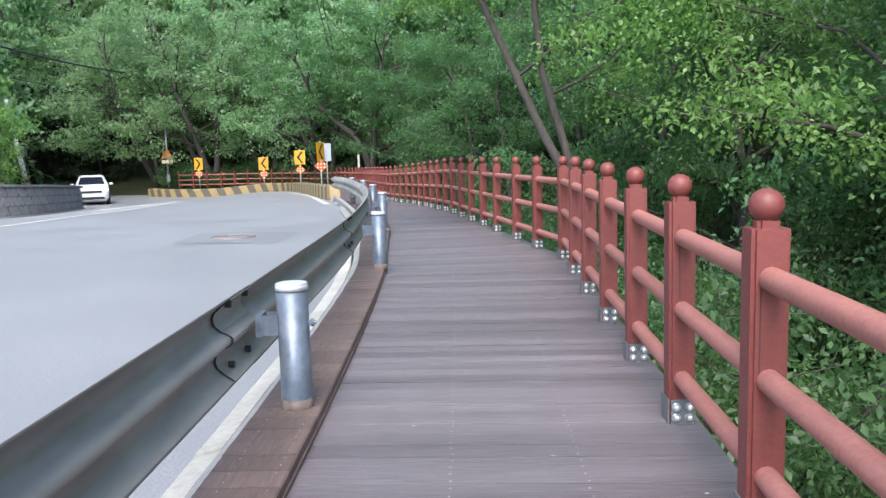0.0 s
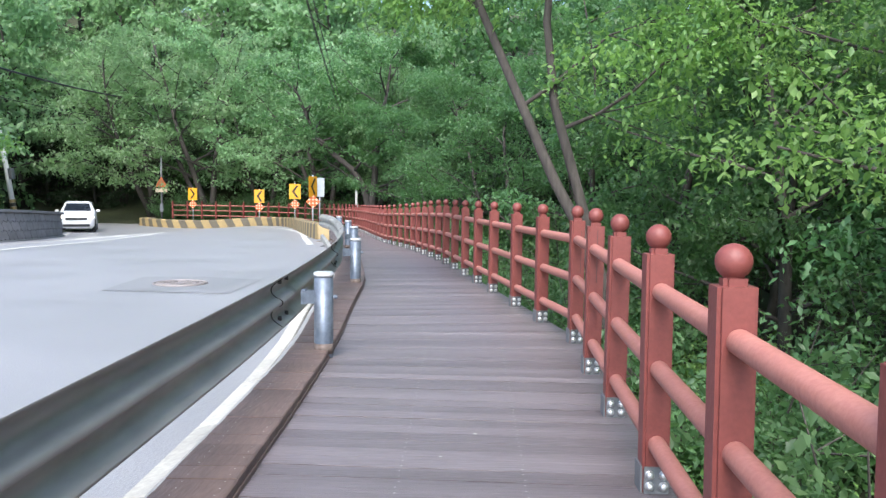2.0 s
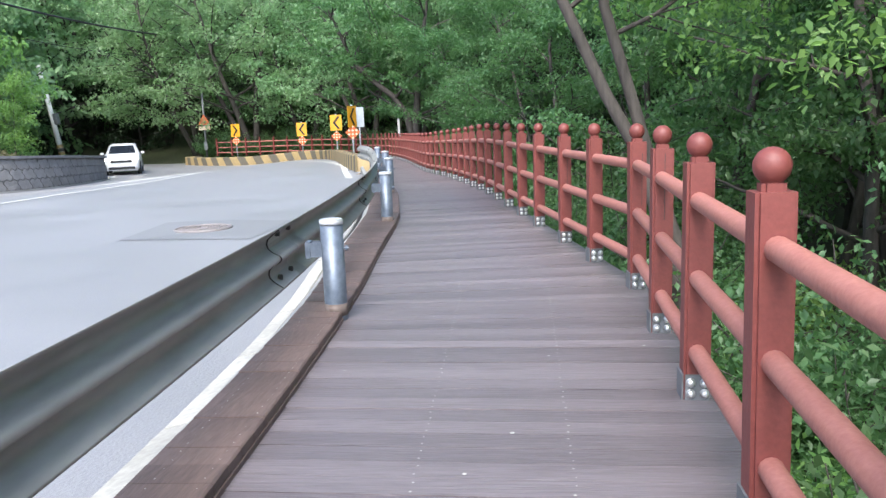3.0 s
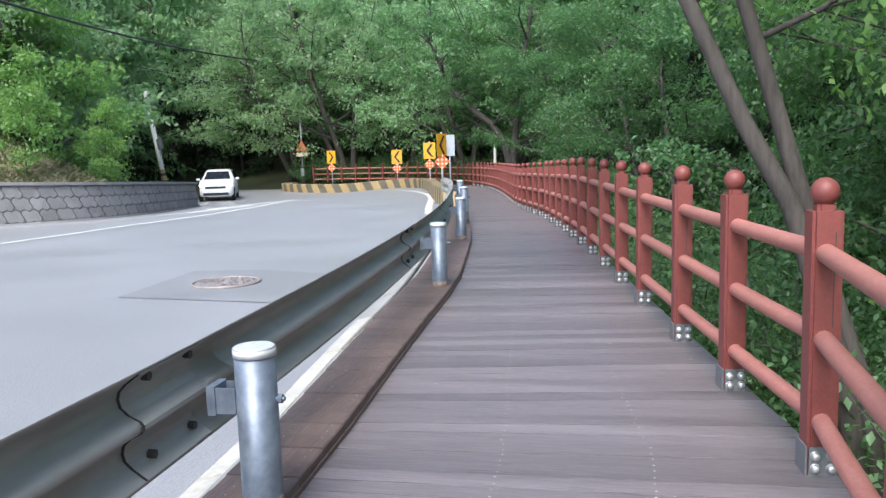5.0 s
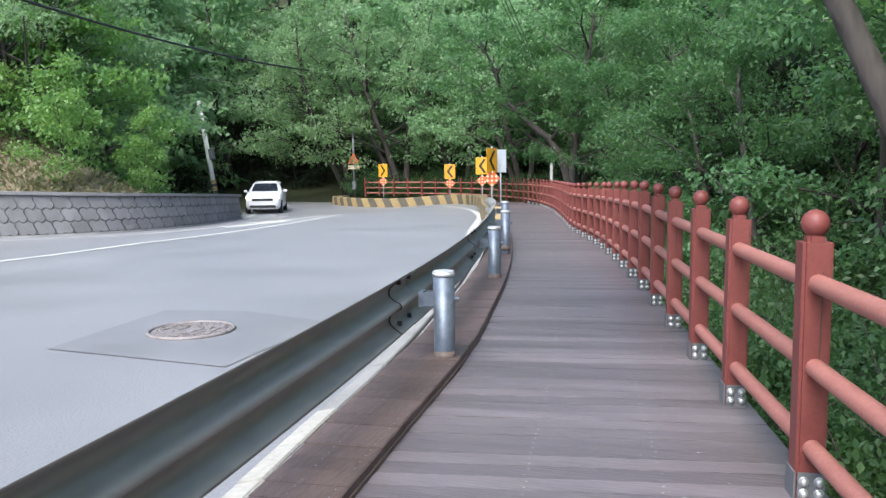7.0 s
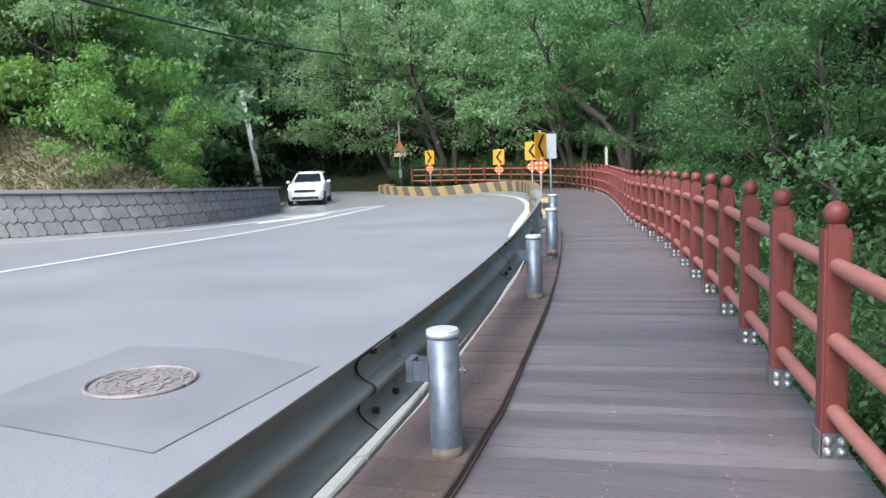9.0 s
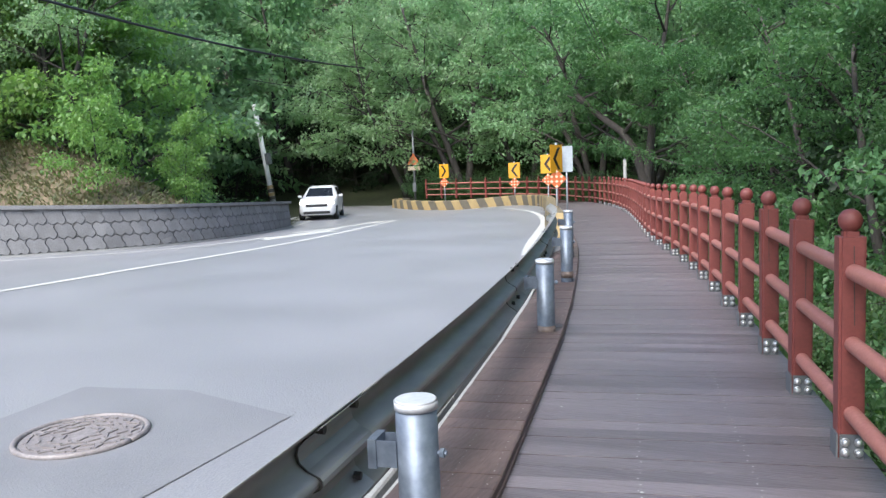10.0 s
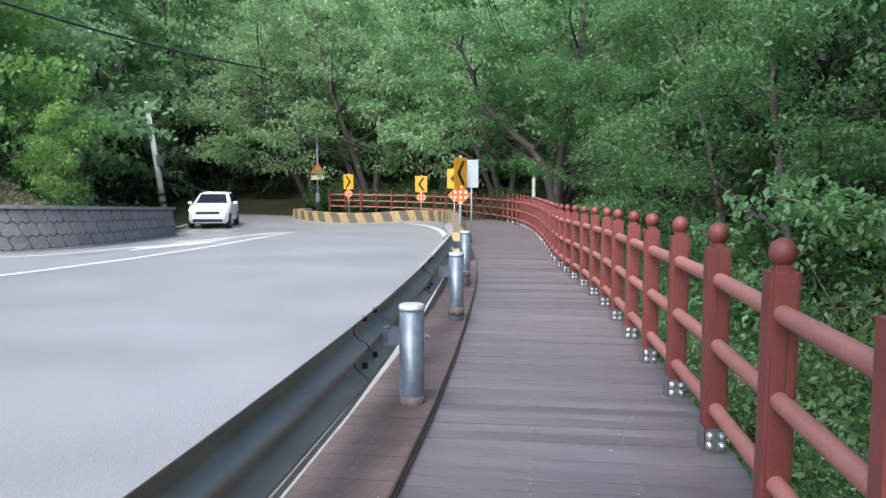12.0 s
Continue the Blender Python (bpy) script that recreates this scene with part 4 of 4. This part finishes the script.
def plant():
    rng = random.Random(21)
    near = [make_tree(11, 8.5, 1.2, 3.0, 0.13, 21000, 0.108, LEAF, spray=0.5, label="broadleaf tree with layered green boughs beside the railing"),
            make_tree(12, 9.5, 1.8, 3.2, 0.16, 29000, 0.078, LEAFBRIGHT, spray=0.52, label="broadleaf tree with young light-green leaves beside the railing"),
            make_tree(13, 8.0, 0.9, 2.8, 0.11, 17000, 0.12, LEAFDEEP, spray=0.48, label="dense dark-green broadleaf tree below the boardwalk")]
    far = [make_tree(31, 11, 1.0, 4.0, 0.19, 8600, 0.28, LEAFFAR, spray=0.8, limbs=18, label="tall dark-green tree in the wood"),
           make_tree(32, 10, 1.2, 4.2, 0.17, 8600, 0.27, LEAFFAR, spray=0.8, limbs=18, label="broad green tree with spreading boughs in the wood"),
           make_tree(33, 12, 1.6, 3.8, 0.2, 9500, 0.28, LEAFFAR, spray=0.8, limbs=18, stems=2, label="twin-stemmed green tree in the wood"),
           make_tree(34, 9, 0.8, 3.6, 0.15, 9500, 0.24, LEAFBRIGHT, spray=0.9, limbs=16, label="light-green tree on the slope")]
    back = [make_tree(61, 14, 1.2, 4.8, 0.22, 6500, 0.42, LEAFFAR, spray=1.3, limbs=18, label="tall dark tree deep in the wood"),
            make_tree(62, 13, 1.0, 5.0, 0.22, 6500, 0.42, LEAF, spray=1.3, limbs=18, label="tall green tree deep in the wood")]
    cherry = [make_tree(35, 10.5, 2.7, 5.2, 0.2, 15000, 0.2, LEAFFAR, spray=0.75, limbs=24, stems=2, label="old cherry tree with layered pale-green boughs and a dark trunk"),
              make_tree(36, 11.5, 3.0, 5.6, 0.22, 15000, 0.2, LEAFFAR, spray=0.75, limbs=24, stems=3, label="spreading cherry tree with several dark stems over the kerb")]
    # leaves darkened to stand in for shade between the trees
    shade_fill = [make_tree(63, 10, 0.4, 4.2, 0.2, 6000, 0.34, LEAFSHADE, spray=1.2, limbs=20, label="tree with leaves coloured as in deep shade, filling hollows of the wood")]
    shrubs = [make_shrub(41, 1.7, 1.2, 5600, 0.078, LEAF, "leafy green shrub in the undergrowth"),
              make_shrub(42, 2.3, 1.3, 6000, 0.082, LEAFDEEP, "dark-green shrub in the undergrowth"),
              make_shrub(43, 1.3, 1.1, 4800, 0.07, LEAFBRIGHT, "light-green shrub in the undergrowth")]
    used = set()

    def put(kinds, i, x, y, s=1.0, dz=0.0):
        src = kinds[i % len(kinds)]
        m = pose(x, y, ground_z(x, y) + dz, rng.uniform(-3, 3), rng.uniform(-3, 3), rng.uniform(0, 360))
        if src.name not in used:
            used.add(src.name)
            src.matrix_world = m @ Matrix.Scale(s, 4)
        else:
            c = copy_thing(src, m)
            c.scale = (s, s, s)

    def beside(y):
        return fence_x(max(-3.4, min(y, 43.0)))

    # beside the boardwalk
    for r, y, k in ((5.4, 1.8, 1), (6.2, 5.2, 1), (5.2, 8.4, 0), (6.2, 12.0, 0), (5.6, 15.6, 2), (5.2, 19.0, 0), (4.9, 22.5, 2), (4.4, 26.0, 0), (4.6, 8.6, 1), (5.3, 14.0, 0), (4.4, 30.0, 0), (4.0, 34.0, 2), (4.2, 38.5, 0)):
        put(near, k, beside(y) + r, y + rng.uniform(-0.5, 0.5), rng.uniform(0.9, 1.08))
    for i in range(14):
        y = -4 + i * 3.3
        if i:
            put(near, (1, 2, 2)[i % 3] if i < 5 else 2, beside(y) + 8.8 + rng.uniform(-0.8, 1.5), y, rng.uniform(0.95, 1.15))
    for i in range(10):
        y = 2 + i * 4.6
        put(back, 1, beside(y) + 14.5 + rng.uniform(-1.5, 2), y, rng.uniform(0.9, 1.2))
    for i in range(30):
        y = 0.6 + i * 1.25
        put(shrubs, i, beside(y) + 1.35 + rng.uniform(0, 0.9), y, rng.uniform(0.8, 1.1))
    for i in range(10):
        y = 1 + i * 3.2
        put(shrubs, i + 1, beside(y) + 3.4 + rng.uniform(0, 1.6), y, rng.uniform(1.0, 1.5))
    # round the outside of the bend
    for i, (x, y) in enumerate(((-20.6, 54.2), (-16.4, 53.4), (-12.4, 52.6), (-8.2, 51.0), (-5.0, 48.2), (-24.5, 58.5), (-1.2, 47.0))):
        put(cherry, i, x, y, rng.uniform(0.95, 1.12))
    for i, (x, y) in enumerate(((-0.5, 51), (-7, 56.5), (-11.5, 58.5), (-16.0, 59.5), (3.0, 47))):
        put(back, 1, x, y, rng.uniform(0.75, 0.9))
    for i, (x, y) in enumerate(((-3, 60), (-9, 64), (-15, 64), (-21, 66), (5, 56), (-27, 79), (-35, 86), (-43, 84), (2, 68), (-12, 72), (-20, 76), (-26, 70), (-32, 74), (-38, 71), (-29, 84), (-44, 68), (-37, 80), (-14, 82), (-7, 80), (-20, 86), (0, 82))):
        put(back, 1 if x > -8 else 0, x, y, rng.uniform(1.05, 1.3))
    for i in range(12):
        put(shrubs, 1, -6.6 - i * 1.1, 48.6 + rng.uniform(0.2, 1.4) + min(3.4, 0.55 * i), rng.uniform(0.8, 1.15))
    # the slope behind the wall and the far side of the road
    for i, (x, y) in enumerate(((-21.6, 32.6), (-24.8, 30.9), (-28.6, 29.0), (-33.3, 26.6), (-39, 23.6), (-26.0, 36.4), (-26.4, 34.0), (-30.6, 31.4), (-29.6, 38.2), (-30.5, 35), (-33.5, 43.5))):
        put(far, (3, 3, 0, 3, 1)[i] if i < 5 else i, x, y, rng.uniform(0.9, 1.1))
    for i, (x, y) in enumerate(((-22.6, 30.0), (-27.4, 27.4), (-32.0, 25.6))):
        put(cherry, i, x, y, rng.uniform(0.62, 0.75))
    # shade-coloured trees at the road's entry into the wood and behind the railing
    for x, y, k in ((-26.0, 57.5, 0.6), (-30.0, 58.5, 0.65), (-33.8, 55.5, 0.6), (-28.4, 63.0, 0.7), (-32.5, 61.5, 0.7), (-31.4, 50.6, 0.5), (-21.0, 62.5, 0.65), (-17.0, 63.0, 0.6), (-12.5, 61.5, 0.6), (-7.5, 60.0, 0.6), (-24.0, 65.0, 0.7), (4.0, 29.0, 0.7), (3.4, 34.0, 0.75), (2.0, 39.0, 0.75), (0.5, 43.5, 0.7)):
        put(shade_fill, 0, x, y, k)
    sapling = make_tree(71, 4.2, 0.7, 1.1, 0.035, 3600, 0.13, LEAFBRIGHT, limbs=12, spray=0.45, label="young yellow-green sapling on the bank above the wall")
    put([sapling], 0, -18.9, 27.9, 1.0)
    put([sapling], 0, -17.9, 30.6, 0.8)
    put([sapling], 0, -24.0, 25.6, 1.1)
    for i, (x, y) in enumerate(((-35, 28.5), (-31, 36.5), (-36.5, 34), (-30.5, 43.5), (-35, 41), (-32, 50), (-37, 48), (-31, 57), (-38, 58), (-45, 30), (-44, 24), (-46, 40), (-36, 66), (-47, 50))):
        put(back, 0, x, y, rng.uniform(0.85, 1.15))
    for i, (x, y) in enumerate(((-19.4, 33.2), (-22.6, 31.2), (-26.4, 29.2), (-31.5, 26.8), (-36.0, 25.0), (-23.4, 32.6), (-20.6, 34.6))):
        put(shrubs, i, x, y, rng.uniform(1.0, 1.6))


plant()


def slope_grass():
    """Dry grass blades over the bank above the wall."""
    rng = np.random.default_rng(77)
    pts = []
    while len(pts) < 20000:
        x, y = rng.uniform(-42, -15.8), rng.uniform(13, 36)
        d = beyond(x, y)
        if 0.45 < d < 7.5 and noise.noise(Vector((x * 0.8, y * 0.8, 3))) > -0.15 - 0.3 * rng.random():
            pts.append((x, y, ground_z(x, y)))
    p = np.array(pts)
    n = len(p)
    yaw, s = rng.random(n) * 2 * np.pi, 0.08 + 0.2 * rng.random(n)
    d = np.stack([np.cos(yaw) * 0.5, np.sin(yaw) * 0.5, np.ones(n)], 1)
    side = np.stack([-np.sin(yaw), np.cos(yaw), np.zeros(n)], 1) * 0.022
    v = np.empty((n, 4, 3))
    v[:, 0], v[:, 1], v[:, 2], v[:, 3] = p - side, p + side, p + d * s[:, None] * 0.6 + side * 0.8, p + d * s[:, None] + np.stack([np.cos(yaw), np.sin(yaw), -np.ones(n)], 1) * 0.06
    g = part("dry_grass", leaf_mesh("dry_grass", v.reshape(-1, 3), STRAW), None)
    tagged(g, "dry straw-coloured grass on the bank above the wall", "grass", kind="stuff")


slope_grass()


def old_trees():
    """The leaning tree beside the railing and the old tree in the bend, with their own stems."""
    make_tree(51, 9.5, 3.7, 2.4, 0.09, 20000, 0.09, LEAFBRIGHT, limbs=12, label="leaning twin-stemmed tree with dark bark beside the railing", at=pose(2.28, 11.0, -1.9),
              paths=([(0.3, 0, -0.3), (0.1, 0, 1.4), (-0.3, 0, 2.7), (-0.62, 0.05, 3.3), (-1.02, 0.1, 4.2), (-1.5, 0.2, 5.3), (-1.9, 0.2, 6.6), (-2.0, 0.3, 7.8), (-2.2, 0.4, 8.8), (-2.2, 0.5, 9.6)],
                     [(0.45, 0.1, -0.3), (0.25, 0.1, 1.3), (-0.1, 0.15, 2.4), (-0.32, 0.2, 3.2), (-0.6, 0.3, 4.2), (-0.7, 0.4, 5.2), (-0.6, 0.6, 6.4), (-0.3, 0.8, 7.5), (-0.2, 0.9, 8.4), (-0.1, 1.0, 9.2)]))
    make_tree(52, 9.5, 2.5, 4.4, 0.23, 24000, 0.17, LEAF, spray=0.55, limbs=22, label="old tree with heavy spreading boughs behind the railing", at=pose(-4.3, 41.5, -2.0),
              paths=([(0.2, 0, -0.3), (0.1, 0, 1.4), (-0.1, 0, 2.6), (-0.35, 0, 3.6), (-0.9, 0, 4.4), (-1.9, 0, 5.2), (-2.7, 0, 6.0), (-3.2, 0, 7.0), (-3.6, 0, 8.0), (-4.0, 0, 8.8)],
                     [(0.3, 0, -0.3), (0.2, 0, 1.4), (0.1, 0, 2.8), (0.2, 0.2, 4.0), (0.3, 0.3, 5.2), (0.5, 0.3, 6.4), (0.6, 0.4, 7.4), (0.8, 0.4, 8.4), (0.9, 0.4, 9.2), (1.0, 0.5, 10.0)]))


old_trees()


# ---- car ----
def car():
    c = thing("car", pose(-19.9, 42.6, road_z(-19.9, 42.6), 0, 0, 24), "white compact crossover car with lit headlights on the road", "car")
    # half sections along the length, front towards -y
    secs = [(-2.05, 0.62, 0.30, 0.66, 0.66), (-1.9, 0.80, 0.24, 0.92, 0.92), (-1.2, 0.865, 0.22, 1.02, 1.02), (-0.75, 0.87, 0.22, 1.04, 1.08), (-0.05, 0.87, 0.22, 1.02, 1.5), (0.6, 0.87, 0.22, 1.02, 1.56), (1.3, 0.87, 0.22, 1.04, 1.52), (1.75, 0.85, 0.24, 1.06, 1.3), (2.05, 0.76, 0.32, 0.98, 1.0)]
    bm = bmesh.new()
    rings = []
    for y, w, z0, zb, zt in secs:
        tw = w * (0.93 if zt - zb < 0.1 else 0.72)
        half = [(w * 0.9, z0), (w, z0 + 0.12), (w, (z0 + zb) / 2), (w * 0.97, zb), (tw, zt - 0.04 if zt > zb else zt), (tw * 0.8, zt)]
        rings.append([bm.verts.new((x, y, z)) for x, z in half] + [bm.verts.new((-x, y, z)) for x, z in half[::-1]])
    n = len(rings[0])
    for r, s in zip(rings, rings[1:]):
        for k in range(n):
            f = bm.faces.new((r[k], s[k], s[(k + 1) % n], r[(k + 1) % n]))
            f.smooth = True
    bm.faces.new(rings[0])
    bm.faces.new(rings[-1][::-1])
    bmesh.ops.recalc_face_normals(bm, faces=bm.faces[:])
    part("body", bm, CARWHITE, c)
    def quad(name, pts, mat, off):
        b = bmesh.new()
        vs = [b.verts.new(p) for p in pts]
        f = b.faces.new(vs)
        g = bmesh.ops.solidify(b, geom=[f], thickness=0.015)
        return part(name, b, mat, c)
    quad("windscreen", [(-0.66, -0.80, 1.075), (0.66, -0.80, 1.075), (0.54, -0.16, 1.455), (-0.54, -0.16, 1.455)], GLASS, 0)
    for sgn in (-1, 1):
        quad("side_window", [(sgn * 0.845, -0.45, 1.09), (sgn * 0.66, -0.02, 1.45), (sgn * 0.66, 1.2, 1.47), (sgn * 0.845, 1.45, 1.12)], GLASS, 0)
    bm = bmesh.new()
    box(bm, -0.62, 0.62, -2.075, -1.98, 0.30, 0.44, bevel=0.03)
    part("lower_bumper", bm, CARBLACK, c)
    bm = bmesh.new()
    box(bm, -0.5, 0.5, -2.08, -1.95, 0.64, 0.76, bevel=0.03)
    part("grille", bm, CARBLACK, c)
    for sgn in (-1, 1):
        bm = bmesh.new()
        box(bm, -0.14, 0.14, -0.05, 0.05, -0.06, 0.06, pose(sgn * 0.66, -1.93, 0.8, 0, 0, sgn * 28), bevel=0.025)
        part("headlight", bm, LAMPGLASS, c)
        bm = bmesh.new()
        box(bm, -0.09, 0.09, -0.06, 0.06, -0.06, 0.06, pose(sgn * 0.98, -0.5, 1.08), bevel=0.025)
        part("wing_mirror", bm, CARWHITE, c)
        bm = bmesh.new()
        rod(bm, (sgn * 0.55, -0.1, 1.57), (sgn * 0.55, 1.4, 1.58), 0.02, n=8)
        part("roof_rail", bm, CARBLACK, c)
        for y in (-1.3, 1.28):
            bm = bmesh.new()
            rod(bm, (sgn * 0.70, y, 0.33), (sgn * 0.885, y, 0.33), 0.33, n=28)
            w = part("wheel", bm, TYRE, c)
            bm = bmesh.new()
            rod(bm, (sgn * 0.87, y, 0.33), (sgn * 0.9, y, 0.33), 0.21, 0.19, n=20)
            part("rim", bm, STEEL, w)


car()

# ---- overhead cables ----
cable(((-19.0, 46.0, 6.5), (-18.6, 14.0, 7.6)), 0.7, 0.045, "thick black overhead cable sagging beside the road")
cable(((-27.6, 47.5, 6.8), (-18.0, 54.0, 5.8)), 0.4, 0.02, "thin black overhead cable in front of the trees")
for dx, dz in ((0.0, 0.0), (0.12, 0.25), (-0.1, 0.45)):
    cable(((-6.6 + dx, 47.0, 5.4 + dz), (0.6 + dx, -12.0, 8.6 + dz)), 0.6, 0.014, "thin black overhead wire along the road")

# ---- small pieces last ----
timber_edge()
block_wall()


def deck_boards():
    d = thing("boardwalk", pose(0, 0, 0), "weathered grey-brown wooden boardwalk of cross boards", "boardwalk", kind="structure")
    rest, rng = bmesh.new(), random.Random(6)
    pitch, y = 0.128, -3.3

    def corner(yy):
        # slope of the walk blends smoothly over the bends
        m = (x_at(FENCE, yy + 1.2) - x_at(FENCE, yy - 1.2)) / 2.4
        right = Vector((x_at(FENCE, yy) + 0.085, yy))
        ly = yy
        for _ in range(4):
            lx = x_at(EDGE, ly)
            ly = yy + m * (right.x - lx)
        return Vector((x_at(EDGE, ly) - 0.03, ly)), right
    while y < 44.0:
        a, b = corner(y)
        c, e = corner(y + pitch - 0.005)
        dz = rng.uniform(-0.002, 0.002)
        bm = bmesh.new() if 1.0 < y < 38 else rest
        z = [deck_z(*p) + dz for p in (a, b, e, c)]
        top = [bm.verts.new((p.x, p.y, h)) for p, h in zip((a, b, e, c), z)]
        low = [bm.verts.new((p.x, p.y, h - 0.035)) for p, h in zip((a, b, e, c), z)]
        bm.faces.new(top)
        bm.faces.new(low[::-1])
        for k in range(4):
            bm.faces.new((top[k], low[k], low[(k + 1) % 4], top[(k + 1) % 4]))
        if bm is not rest:
            bmesh.ops.recalc_face_normals(bm, faces=bm.faces[:])
            part("board", bm, DECKWOOD, d)
        y += pitch
    bmesh.ops.recalc_face_normals(rest, faces=rest.faces[:])
    r = part("far_boards", rest, DECKWOOD, d)
    r["kind"] = "stuff"
    dots, y = bmesh.new(), 0.4
    while y < 26:
        a, b = corner(y)
        for off in (0.36, 0.66):
            for dy in (0.03, 0.095):
                q = a.lerp(b, off + rng.uniform(-0.003, 0.003))
                bmesh.ops.create_circle(dots, cap_ends=True, segments=6, radius=rng.uniform(0.0035, 0.006), matrix=Matrix.Translation((q.x, q.y + dy, deck_z(q.x, q.y) + 0.0035)))
        y += pitch
    chips = bmesh.new()
    for _ in range(60):
        y = rng.uniform(2, 22)
        a, b = corner(y)
        q = a.lerp(b, rng.uniform(0.08, 0.95))
        bmesh.ops.create_circle(chips, cap_ends=True, segments=5, radius=rng.uniform(0.004, 0.011), matrix=Matrix.Translation((q.x, q.y, deck_z(q.x, q.y) + 0.004)) @ Matrix.Diagonal((1, rng.uniform(0.5, 1), 1, 1)))
    k = part("debris", chips, WHITELINE, d, "pale specks of debris")
    k["kind"] = "stuff"
    k = part("screw_heads", dots, WHITELINE, d, "pale screw heads in two rows")
    k["kind"] = "stuff"
    bm = bmesh.new()
    line = [(yy * 0.5) for yy in range(-6, 86)]
    for off in (0.35, 0.65):
        pts = [(x_at(EDGE, t) * (1 - off) + x_at(FENCE, t) * off, t) for t in line]
        loft(bm, pts, [(-0.05, -0.037), (0.05, -0.037), (0.05, -0.14), (-0.05, -0.14)], deck_z)
    part("joist", bm, TIMBER, d)


deck_boards()
